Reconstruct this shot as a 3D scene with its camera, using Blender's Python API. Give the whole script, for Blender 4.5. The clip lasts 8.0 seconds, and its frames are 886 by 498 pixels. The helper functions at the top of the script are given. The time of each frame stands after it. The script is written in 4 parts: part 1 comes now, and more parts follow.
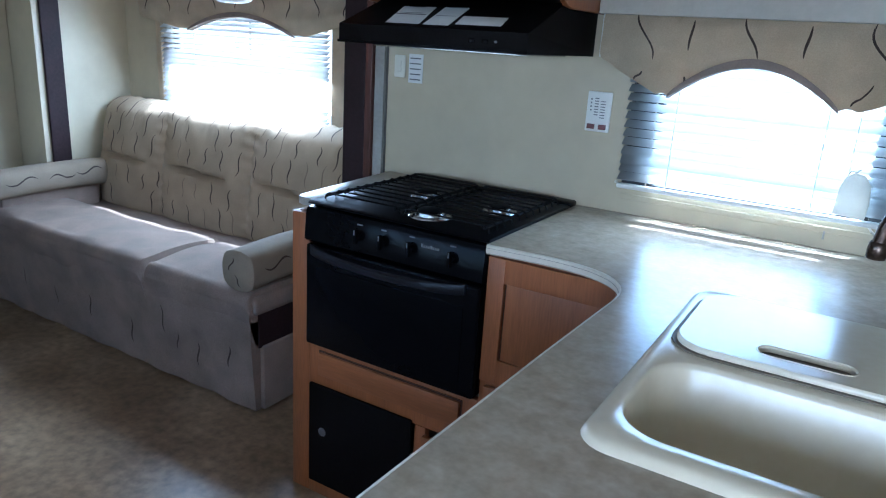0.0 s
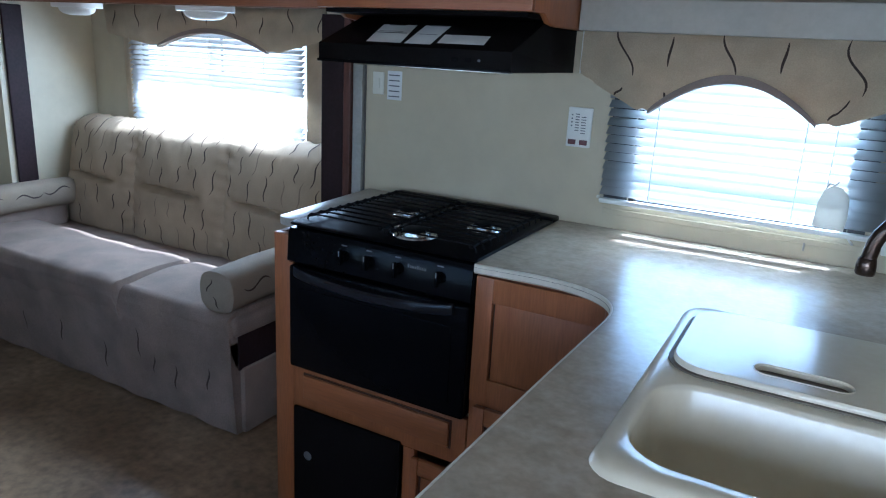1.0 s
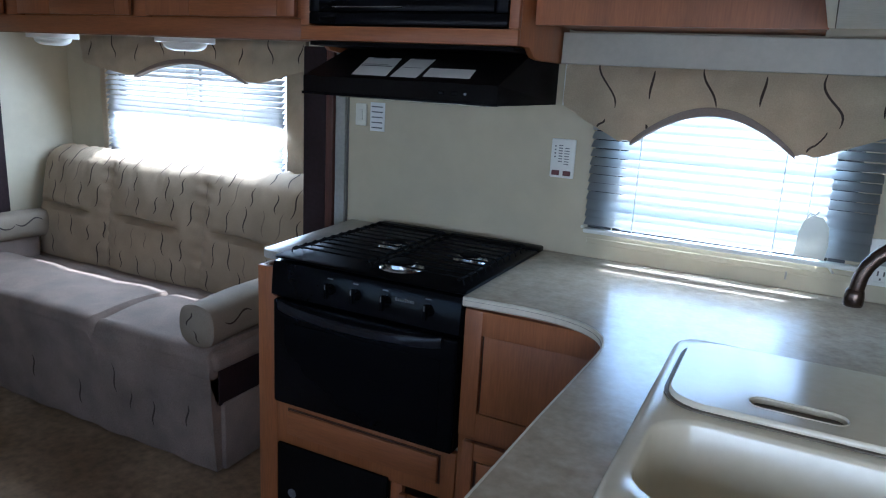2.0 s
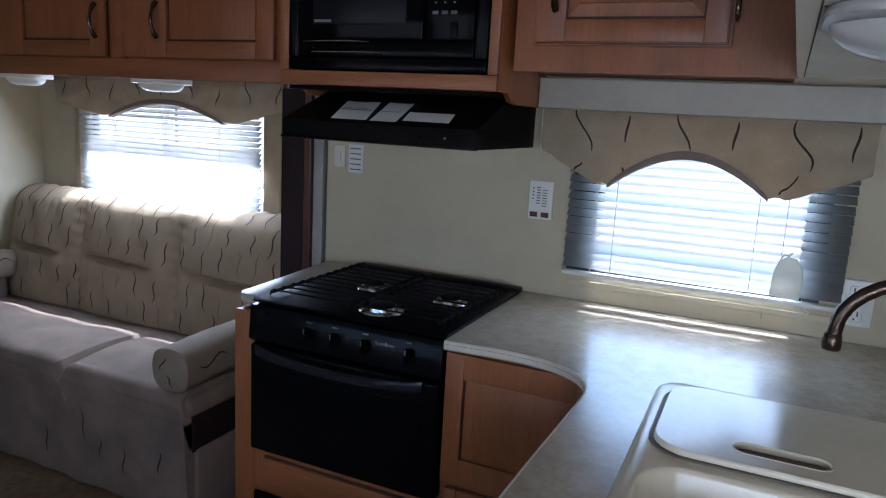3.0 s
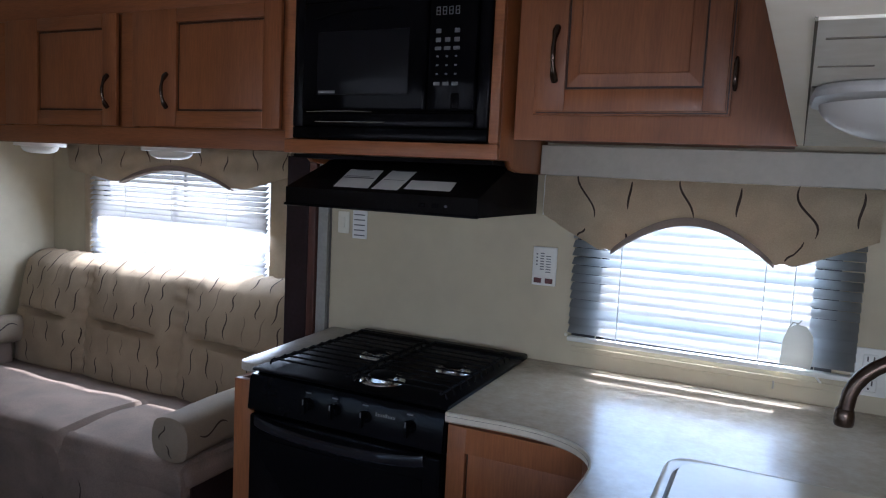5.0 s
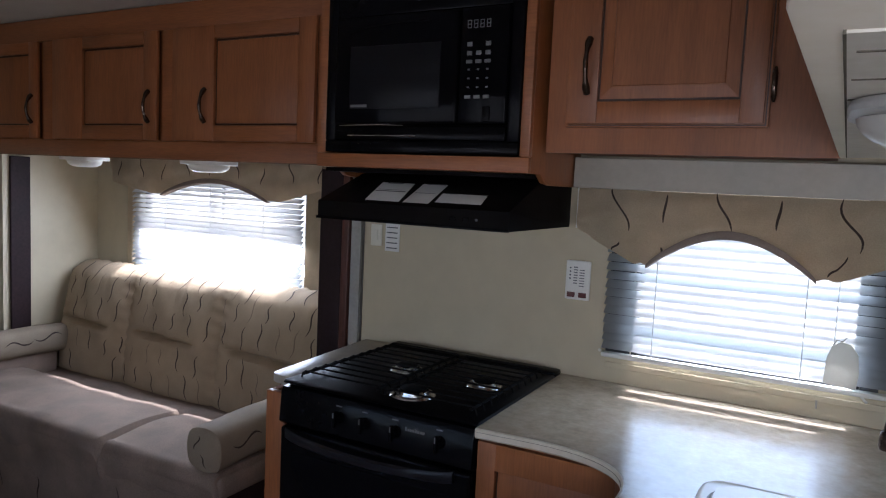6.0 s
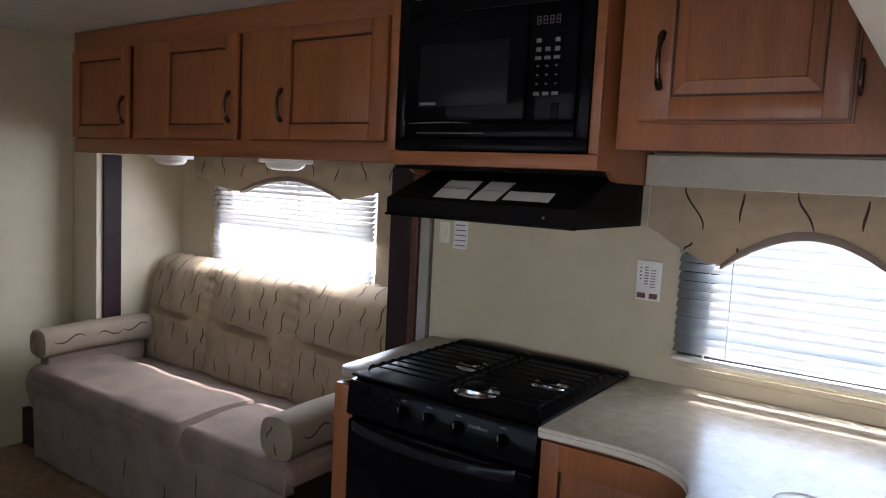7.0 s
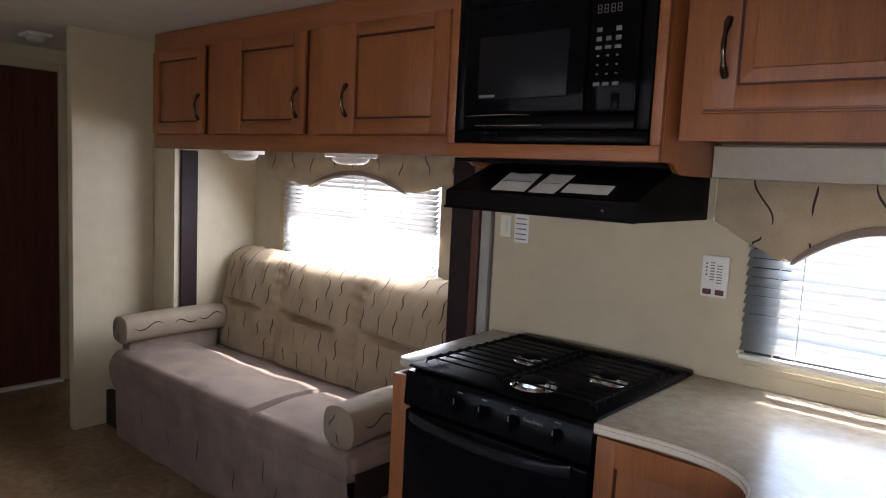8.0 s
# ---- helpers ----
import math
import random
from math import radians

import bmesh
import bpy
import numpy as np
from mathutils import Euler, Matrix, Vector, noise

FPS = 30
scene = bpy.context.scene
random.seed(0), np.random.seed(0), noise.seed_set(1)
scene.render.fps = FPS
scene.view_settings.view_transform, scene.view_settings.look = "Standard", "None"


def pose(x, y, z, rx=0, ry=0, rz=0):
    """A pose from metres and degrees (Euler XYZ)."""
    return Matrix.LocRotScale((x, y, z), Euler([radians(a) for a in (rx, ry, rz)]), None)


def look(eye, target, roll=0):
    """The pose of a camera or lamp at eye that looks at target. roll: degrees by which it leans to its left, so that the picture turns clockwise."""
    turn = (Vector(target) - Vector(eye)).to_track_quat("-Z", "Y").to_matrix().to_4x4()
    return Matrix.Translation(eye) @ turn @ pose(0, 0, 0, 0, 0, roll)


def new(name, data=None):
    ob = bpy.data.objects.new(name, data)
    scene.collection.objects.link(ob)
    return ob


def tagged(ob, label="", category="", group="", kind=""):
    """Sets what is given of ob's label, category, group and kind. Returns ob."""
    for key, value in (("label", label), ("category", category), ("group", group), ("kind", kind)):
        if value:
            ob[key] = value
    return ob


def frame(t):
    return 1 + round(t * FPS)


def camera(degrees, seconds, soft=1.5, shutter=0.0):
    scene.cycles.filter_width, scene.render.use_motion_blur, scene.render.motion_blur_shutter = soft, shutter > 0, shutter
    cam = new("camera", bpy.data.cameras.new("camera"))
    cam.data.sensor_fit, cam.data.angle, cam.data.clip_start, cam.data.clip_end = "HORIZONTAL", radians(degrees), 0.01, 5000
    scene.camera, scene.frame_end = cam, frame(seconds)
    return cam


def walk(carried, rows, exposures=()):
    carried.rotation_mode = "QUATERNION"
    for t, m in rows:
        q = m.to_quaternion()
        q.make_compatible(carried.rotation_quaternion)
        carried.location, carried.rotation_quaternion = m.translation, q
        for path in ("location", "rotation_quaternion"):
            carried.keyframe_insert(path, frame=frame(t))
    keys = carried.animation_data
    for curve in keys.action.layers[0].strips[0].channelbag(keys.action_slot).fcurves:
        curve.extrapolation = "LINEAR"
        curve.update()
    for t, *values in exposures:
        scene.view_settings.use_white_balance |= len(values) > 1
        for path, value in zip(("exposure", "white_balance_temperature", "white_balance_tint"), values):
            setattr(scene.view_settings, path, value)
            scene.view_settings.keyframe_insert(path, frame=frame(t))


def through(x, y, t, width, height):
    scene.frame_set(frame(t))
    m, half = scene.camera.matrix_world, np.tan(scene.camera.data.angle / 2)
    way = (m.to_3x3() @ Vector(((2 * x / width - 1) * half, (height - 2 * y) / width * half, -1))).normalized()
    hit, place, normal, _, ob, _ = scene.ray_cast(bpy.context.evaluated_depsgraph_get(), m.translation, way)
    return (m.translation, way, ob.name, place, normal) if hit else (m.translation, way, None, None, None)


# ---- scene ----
cam = camera(64.6, 8.0, soft=1.1)
PATH = [
    (0, (0.147, 0.324, 1.344), (-0.832, 1.97, 0.769), 3.6),
    (0.5, (0.123, 0.323, 1.354), (-0.807, 1.999, 0.785), 3.2),
    (1, (0.103, 0.32, 1.363), (-0.808, 2.014, 0.817), 3.1),
    (1.5, (0.085, 0.315, 1.37), (-0.804, 2.03, 0.855), 3.0),
    (3, (0.054, 0.314, 1.393), (-0.754, 2.106, 1.022), 3.2),
    (3.5, (0.053, 0.318, 1.403), (-0.745, 2.122, 1.079), 3.1),
    (4, (0.053, 0.324, 1.404), (-0.759, 2.13, 1.131), 2.9),
    (4.5, (0.059, 0.332, 1.408), (-0.773, 2.136, 1.176), 2.9),
    (6, (0.075, 0.356, 1.42), (-0.877, 2.106, 1.239), 2.7),
    (6.5, (0.081, 0.366, 1.42), (-0.963, 2.061, 1.229), 2.8),
    (7, (0.092, 0.363, 1.416), (-1.038, 2.002, 1.223), 2.9),
    (7.5, (0.105, 0.365, 1.417), (-1.1, 1.949, 1.216), 2.8),
    (8, (0.119, 0.382, 1.41), (-1.168, 1.897, 1.195), 2.8),
]
EXPOSURES = [(0.0, 2.22, 4600, 5), (0.8, 1.95, 4680, 6), (1.7, 1.8, 4780, 7), (3.0, 1.46, 5170, 13), (4.7, 1.4, 5320, 15), (6.0, 1.4, 5620, 17), (8.0, 1.8, 6220, 19)]
walk(cam, [(t, look(eye, target, roll)) for t, eye, target, roll in PATH], EXPOSURES)

# ---- daylight: clear sky, high sun behind the window side ----
SUN_EL, SUN_AZ = 57.0, 3.0          # degrees above the horizon, east of +y
world = bpy.data.worlds.new("sky")
scene.world = world
world.use_nodes = True
wn = world.node_tree
sky = wn.nodes.new("ShaderNodeTexSky")
sky.sky_type, sky.sun_disc = "NISHITA", False
sky.sun_elevation, sky.sun_rotation = radians(SUN_EL), radians(SUN_AZ)
wn.links.new(sky.outputs[0], wn.nodes["Background"].inputs[0])
wn.nodes["Background"].inputs[1].default_value = 0.15
sun = new("sun", bpy.data.lights.new("sun", "SUN"))
sun.data.energy, sun.data.angle, sun.data.color = 5.0, radians(0.5), (1.0, 0.95, 0.87)
_sd = Vector((math.sin(radians(SUN_AZ)) * math.cos(radians(SUN_EL)), math.cos(radians(SUN_AZ)) * math.cos(radians(SUN_EL)), math.sin(radians(SUN_EL))))
sun.matrix_world = look(_sd * 20, (0, 0, 0))


def sky_lamp(name, m, sx, sy, watts, colour=(0.86, 0.93, 1.0), spread=180):
    """An area lamp that stands in for sky light at a window opening."""
    ob = new(name, bpy.data.lights.new(name, "AREA"))
    ob.data.shape, ob.data.size, ob.data.size_y, ob.data.energy, ob.data.color = "RECTANGLE", sx, sy, watts, colour
    ob.data.spread = radians(spread)
    ob.matrix_world = m
    return ob


sky_lamp("daylight_fill", look((-2.42, 2.698, 1.16), (-2.42, 1.6, 0.45)), 1.06, 0.44, 6.2)
sky_lamp("daylight_fill", look((-0.095, 2.276, 1.20), (-0.095, 1.274, 1.20)), 0.52, 0.42, 1.2, (0.64, 0.84, 1.0))
sky_lamp("daylight_fill", look((0.50, -0.385, 1.22), (-0.3, 2.0, 1.75)), 1.1, 0.5, 3.4, (1.0, 0.96, 0.90))
sky_lamp("daylight_fill", look((-1.75, -0.385, 1.22), (-1.9, 2.0, 1.75)), 1.9, 0.5, 0.38, (1.0, 0.96, 0.90), 120)


# ---- materials ----
def material(name, colour, rough=0.5, metal=0.0, vary=0.12, scale=6.0, fine=90.0, bump=0.1, stretch=(1, 1, 1), spec=0.5, per_object=0.0, colour2=None, detail=6.0, coat=0.0):
    """A principled surface with a coarse and a fine variation and a fine relief."""
    mat = bpy.data.materials.new(name)
    mat.use_nodes = True
    nt = mat.node_tree
    n, l = nt.nodes, nt.links
    b = n["Principled BSDF"]
    b.inputs["Roughness"].default_value = rough
    b.inputs["Metallic"].default_value = metal
    b.inputs["Specular IOR Level"].default_value = spec
    b.inputs["Coat Weight"].default_value = coat
    b.inputs["Coat Roughness"].default_value = 0.15
    tc = n.new("ShaderNodeTexCoord")
    mp = n.new("ShaderNodeMapping")
    mp.inputs["Scale"].default_value = stretch
    l.new(tc.outputs["Object"], mp.inputs["Vector"])
    big = n.new("ShaderNodeTexNoise")
    big.inputs["Scale"].default_value, big.inputs["Detail"].default_value = scale, detail
    small = n.new("ShaderNodeTexNoise")
    small.inputs["Scale"].default_value, small.inputs["Detail"].default_value = fine, 3.0
    l.new(mp.outputs[0], big.inputs["Vector"])
    l.new(mp.outputs[0], small.inputs["Vector"])
    ramp = n.new("ShaderNodeValToRGB")
    c2 = colour2 or tuple(min(1.0, c * (1 + 1.6 * vary)) for c in colour)
    c1 = tuple(c * (1 - 1.6 * vary) for c in colour)
    ramp.color_ramp.elements[0].position, ramp.color_ramp.elements[1].position = 0.3, 0.7
    ramp.color_ramp.elements[0].color, ramp.color_ramp.elements[1].color = (*c1, 1), (*c2, 1)
    l.new(big.outputs["Fac"], ramp.inputs[0])
    mix = n.new("ShaderNodeMix")
    mix.data_type, mix.blend_type = "RGBA", "OVERLAY"
    mix.inputs["Factor"].default_value = min(0.8, vary * 3)
    l.new(ramp.outputs[0], mix.inputs[6])
    l.new(small.outputs["Fac"], mix.inputs[7])
    out = mix.outputs[2]
    if per_object:
        info = n.new("ShaderNodeObjectInfo")
        hsv = n.new("ShaderNodeHueSaturation")
        mr = n.new("ShaderNodeMapRange")
        mr.inputs[3].default_value, mr.inputs[4].default_value = 1 - per_object, 1 + per_object
        l.new(info.outputs["Random"], mr.inputs[0])
        l.new(mr.outputs[0], hsv.inputs["Value"])
        l.new(out, hsv.inputs["Color"])
        out = hsv.outputs[0]
    l.new(out, b.inputs["Base Color"])
    rr = n.new("ShaderNodeMapRange")
    rr.inputs[3].default_value, rr.inputs[4].default_value = max(0.02, rough * 0.8), min(1.0, rough * 1.25)
    l.new(big.outputs["Fac"], rr.inputs[0])
    l.new(rr.outputs[0], b.inputs["Roughness"])
    if bump:
        bp = n.new("ShaderNodeBump")
        bp.inputs["Strength"].default_value, bp.inputs["Distance"].default_value = bump, 0.002
        l.new(small.outputs["Fac"], bp.inputs["Height"])
        l.new(bp.outputs[0], b.inputs["Normal"])
    return mat


def slat_material(name, colour, through):
    """Thin white vinyl that lets part of the light through."""
    mat = material(name, colour, 0.4, vary=0.03, bump=0.02)
    n, l = mat.node_tree.nodes, mat.node_tree.links
    tr = n.new("ShaderNodeBsdfTranslucent")
    tr.inputs[0].default_value = (*colour, 1)
    mx = n.new("ShaderNodeMixShader")
    mx.inputs[0].default_value = through
    l.new(n["Principled BSDF"].outputs[0], mx.inputs[1])
    l.new(tr.outputs[0], mx.inputs[2])
    l.new(mx.outputs[0], n["Material Output"].inputs[0])
    return mat


def glass_material(name, tint=(1, 1, 1), rough=0.0):
    mat = bpy.data.materials.new(name)
    mat.use_nodes = True
    b = mat.node_tree.nodes["Principled BSDF"]
    b.inputs["Base Color"].default_value = (*tint, 1)
    b.inputs["Transmission Weight"].default_value = 1.0
    b.inputs["Roughness"].default_value = rough
    b.inputs["IOR"].default_value = 1.45
    return mat


WALL = material("beige_vinyl_wall", (0.505, 0.44, 0.305), 0.5, vary=0.034, scale=2.2, fine=14, bump=0.02)
CEIL = material("ceiling_panel", (0.62, 0.60, 0.55), 0.6, vary=0.04, scale=8, fine=200, bump=0.1)
UNDER_BOARD = material("cream_underside_laminate", (0.82, 0.76, 0.64), 0.75, vary=0.04, scale=5, fine=60, bump=0.03, spec=0.1)
UNDER_GREY = material("grey_underside_board", (0.60, 0.57, 0.50), 0.6, vary=0.06, scale=5, fine=60, bump=0.03, spec=0.2)
WHITE_BOARD = material("white_laminate", (0.40, 0.375, 0.31), 0.45, vary=0.035, scale=5, fine=60, bump=0.03)
WOOD_V = material("honey_wood_upright_grain", (0.27, 0.093, 0.029), 0.42, vary=0.10, scale=5, fine=60, bump=0.05, stretch=(4, 4, 0.35), per_object=0.05, coat=0.05)
WOOD_H = material("honey_wood_level_grain", (0.27, 0.093, 0.029), 0.42, vary=0.10, scale=5, fine=60, bump=0.05, stretch=(0.35, 4, 4), per_object=0.05, coat=0.05)
UNDER_WOOD = material("matte_brown_underside", (0.20, 0.12, 0.07), 0.9, vary=0.1, scale=5, fine=60, bump=0.03, spec=0.05)
WOOD_DARK = material("dark_brown_wood", (0.055, 0.02, 0.010), 0.45, vary=0.15, scale=9, fine=60, bump=0.05, stretch=(5, 5, 0.5))
DOOR_BROWN = material("dark_brown_door", (0.075, 0.022, 0.012), 0.42, vary=0.18, scale=6, fine=50, bump=0.05, stretch=(4, 4, 0.4))
SEAL = material("dark_purple_brown_trim", (0.024, 0.013, 0.014), 0.6, vary=0.12, scale=6, fine=80, bump=0.08, spec=0.2)
TRIM_GREY = material("grey_trim", (0.32, 0.31, 0.28), 0.5, vary=0.06)
COUNTER = material("mottled_grey_laminate", (0.385, 0.32, 0.235), 0.24, vary=0.075, scale=26, fine=85, bump=0.0, colour2=(0.45, 0.385, 0.295), detail=5.0, spec=0.8)
COUNTER_STRIP = material("rough_grey_laminate", (0.40, 0.365, 0.305), 0.3, vary=0.08, scale=30, fine=140, bump=0.015, colour2=(0.46, 0.42, 0.355))
EDGE = material("pale_edge_band", (0.58, 0.53, 0.44), 0.3, vary=0.05)
SLOT_DARK = material("dull_dark_slot", (0.13, 0.115, 0.09), 0.95, vary=0.05, spec=0.02, bump=0.0)
EDGE_DARK = material("dark_edge_line", (0.10, 0.09, 0.08), 0.4, vary=0.05)
SINK = material("cream_plastic", (0.66, 0.585, 0.44), 0.18, vary=0.03, scale=4, fine=60, bump=0.01, spec=0.5)
GAP_SHADE = material("gap_shade_brown", (0.16, 0.13, 0.10), 0.6, vary=0.08, spec=0.2)
BLACK_SATIN = material("satin_black_plastic", (0.010, 0.010, 0.013), 0.32, vary=0.1, scale=8, fine=100, bump=0.02, spec=0.28)
BLACK = material("black_enamel", (0.003, 0.003, 0.004), 0.2, vary=0.1, scale=8, fine=100, bump=0.015, spec=0.075)
BLACK_MATT = material("black_painted_steel", (0.007, 0.006, 0.006), 0.5, vary=0.1, scale=8, fine=120, bump=0.04, spec=0.03)
BLACK_TOP = material("black_cooktop_enamel", (0.004, 0.004, 0.005), 0.4, vary=0.1, scale=8, fine=120, bump=0.03, spec=0.06)
BLACK_GLASS = material("black_glass", (0.003, 0.003, 0.004), 0.08, vary=0.05, scale=3, fine=20, bump=0.0, spec=0.05)
DARK_WINDOW = material("dark_window_mesh", (0.007, 0.007, 0.009), 0.3, vary=0.08, scale=4, fine=300, bump=0.05, spec=0.15)
IRON = material("black_grate_steel", (0.008, 0.008, 0.009), 0.65, vary=0.1, scale=20, fine=200, bump=0.06, spec=0.04)
STEEL = material("burner_steel", (0.62, 0.62, 0.62), 0.22, metal=1.0, vary=0.08, scale=30, fine=200, bump=0.05)
BRONZE = material("dark_bronze", (0.10, 0.07, 0.055), 0.25, metal=0.9, vary=0.1, scale=20, fine=150, bump=0.03)
PAPER = material("white_paper", (0.74, 0.74, 0.72), 0.7, vary=0.03, scale=10, fine=200, bump=0.05)
INK = material("grey_print", (0.12, 0.12, 0.13), 0.7, vary=0.05)
RED_KEY = material("dark_red_switch", (0.10, 0.02, 0.02), 0.35, vary=0.08)
KEY_GREY = material("pale_keys", (0.16, 0.16, 0.165), 0.5, vary=0.05)
PLASTIC = material("white_plastic", (0.74, 0.73, 0.68), 0.35, vary=0.03, scale=6, fine=120, bump=0.02)
PLASTIC_GREY = material("grey_plastic", (0.30, 0.29, 0.275), 0.4, vary=0.05)
PLASTIC_BEIGE = material("ivory_plastic", (0.72, 0.70, 0.60), 0.4, vary=0.03)
SOFA_PLAIN = material("taupe_microfibre", (0.225, 0.172, 0.137), 0.85, vary=0.13, scale=7, fine=260, bump=0.25, spec=0.25)
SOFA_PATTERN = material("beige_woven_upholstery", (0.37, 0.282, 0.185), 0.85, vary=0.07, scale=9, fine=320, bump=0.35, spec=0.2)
ARM_SHADE_FABRIC = material("shaded_woven_arm", (0.27, 0.218, 0.158), 0.85, vary=0.07, scale=9, fine=320, bump=0.35, spec=0.2)
VAL_FABRIC = material("beige_woven_valance", (0.50, 0.435, 0.315), 0.85, vary=0.10, scale=14, fine=320, bump=0.15, spec=0.2)
BAND = material("taupe_welt_band", (0.24, 0.19, 0.155), 0.8, vary=0.06, fine=260, bump=0.3)
def let_light_through(mat, colour, share):
    """Thin cloth: part of the light passes."""
    n, l = mat.node_tree.nodes, mat.node_tree.links
    tr = n.new("ShaderNodeBsdfTranslucent")
    tr.inputs[0].default_value = (*colour, 1)
    mx = n.new("ShaderNodeMixShader")
    mx.inputs[0].default_value = share
    l.new(n["Principled BSDF"].outputs[0], mx.inputs[1])
    l.new(tr.outputs[0], mx.inputs[2])
    l.new(mx.outputs[0], n["Material Output"].inputs[0])


let_light_through(VAL_FABRIC, (0.70, 0.52, 0.35), 0.34)
STROKE = material("dark_brown_thread", (0.05, 0.032, 0.024), 0.8, vary=0.15, scale=40, fine=300, bump=0.2)
STROKE_PALE = material("tan_thread", (0.22, 0.165, 0.11), 0.8, vary=0.1, scale=40, fine=300, bump=0.2)
FLOOR = material("brown_mottled_vinyl", (0.28, 0.172, 0.088), 0.30, vary=0.26, scale=3.2, fine=28, bump=0.03, colour2=(0.34, 0.24, 0.145))
SLAT = slat_material("dimmed_blind_slat", (0.50, 0.505, 0.50), 0.62)
SLAT_SUNNY = slat_material("sunlit_blind_slat", (0.80, 0.80, 0.79), 0.42)
CORD = material("white_cord", (0.7, 0.7, 0.68), 0.7, vary=0.03)
FRAME_DARK = material("dark_window_frame", (0.03, 0.03, 0.032), 0.4, vary=0.08)
LENS = slat_material("clear_ribbed_lens", (0.66, 0.64, 0.60), 0.4)
LENS.node_tree.nodes["Principled BSDF"].inputs["Coat Weight"].default_value = 1.0
LENS.node_tree.nodes["Principled BSDF"].inputs["Coat Roughness"].default_value = 0.04
POUCH = slat_material("translucent_plastic", (0.74, 0.72, 0.66), 0.42)
PANE = glass_material("window_glass")
GROUND = material("pale_bounce_ground", (0.28, 0.27, 0.25), 0.9, vary=0.12, scale=0.8, fine=12, bump=0.3)


# ---- mesh helpers ----
def box(bm, x0, y0, z0, x1, y1, z1, r=0.0, seg=2):
    """A box between two corners, with its edges rounded by r."""
    vs = bmesh.ops.create_cube(bm, size=1.0)["verts"]
    for v in vs:
        v.co = Vector((x0 + (v.co.x + 0.5) * (x1 - x0), y0 + (v.co.y + 0.5) * (y1 - y0), z0 + (v.co.z + 0.5) * (z1 - z0)))
    if r > 0:
        es = list({e for v in vs for e in v.link_edges})
        bmesh.ops.bevel(bm, geom=es, offset=r, segments=seg, affect="EDGES", profile=0.5)
    return bm


def boxes(*rows, r=0.0, seg=2):
    bm = bmesh.new()
    for row in rows:
        box(bm, *row, r=r, seg=seg)
    return bm


def prism(bm, outline, axis, a, b, r=0.0, seg=2):
    """An outline (list of 2D points) pushed along an axis from a to b."""
    def place(p, h):
        return {"x": (h, p[0], p[1]), "y": (p[0], h, p[1]), "z": (p[0], p[1], h)}[axis]
    va = [bm.verts.new(place(p, a)) for p in outline]
    vb = [bm.verts.new(place(p, b)) for p in outline]
    k = len(outline)
    faces = [bm.faces.new(va[::-1]), bm.faces.new(vb)]
    for i in range(k):
        faces.append(bm.faces.new((va[i], va[(i + 1) % k], vb[(i + 1) % k], vb[i])))
    bmesh.ops.recalc_face_normals(bm, faces=faces)
    if r > 0:
        es = [e for e in faces[0].edges] + [e for e in faces[1].edges]
        bmesh.ops.bevel(bm, geom=es, offset=r, segments=seg, affect="EDGES", profile=0.5)
    return bm


def rounded(x0, y0, x1, y1, r, k=6):
    """The outline of a rectangle with round corners, counter-clockwise."""
    pts = []
    for cx, cy, a in ((x1 - r, y0 + r, -90), (x1 - r, y1 - r, 0), (x0 + r, y1 - r, 90), (x0 + r, y0 + r, 180)):
        for i in range(k + 1):
            t = radians(a + 90 * i / k)
            pts.append((cx + r * math.cos(t), cy + r * math.sin(t)))
    return pts


def tube(bm, pts, r, k=10, cap=True):
    """A round rod along points; r is a number or one per point."""
    pts = [Vector(p) for p in pts]
    rings = []
    up = Vector((0, 0, 1))
    for i, p in enumerate(pts):
        d = (pts[min(i + 1, len(pts) - 1)] - pts[max(i - 1, 0)]).normalized()
        if abs(d.dot(up)) > 0.95:
            up = Vector((0, 1, 0)) if abs(d.y) < 0.9 else Vector((1, 0, 0))
        s = d.cross(up).normalized()
        up = s.cross(d).normalized()
        rr = r[i] if isinstance(r, (list, tuple)) else r
        rings.append([bm.verts.new(p + (s * math.cos(2 * math.pi * j / k) + up * math.sin(2 * math.pi * j / k)) * rr) for j in range(k)])
    for a, b in zip(rings, rings[1:]):
        for j in range(k):
            bm.faces.new((a[j], a[(j + 1) % k], b[(j + 1) % k], b[j]))
    if cap:
        bm.faces.new(rings[0][::-1])
        bm.faces.new(rings[-1])
    return bm


def lathe(bm, centre, profile, k=24, axis="z"):
    """A turned form: profile rows of (radius, height) about an axis through centre."""
    c = Vector(centre)
    rings = []
    for rad, h in profile:
        ring = []
        for j in range(k):
            a = 2 * math.pi * j / k
            p = (rad * math.cos(a), rad * math.sin(a), h)
            if axis == "y":
                p = (p[0], h, p[1])
            elif axis == "x":
                p = (h, p[0], p[1])
            ring.append(bm.verts.new(c + Vector(p)))
        rings.append(ring)
    for a, b in zip(rings, rings[1:]):
        for j in range(k):
            bm.faces.new((a[j], a[(j + 1) % k], b[(j + 1) % k], b[j]))
    bm.faces.new(rings[0][::-1])
    bm.faces.new(rings[-1])
    bmesh.ops.recalc_face_normals(bm, faces=bm.faces[:])
    return bm


def sheet(bm, fn, nu, nv):
    """A grid surface from fn(u, v) with u and v from 0 to 1."""
    g = [[bm.verts.new(fn(i / nu, j / nv)) for j in range(nv + 1)] for i in range(nu + 1)]
    for i in range(nu):
        for j in range(nv):
            bm.faces.new((g[i][j], g[i + 1][j], g[i + 1][j + 1], g[i][j + 1]))
    return g


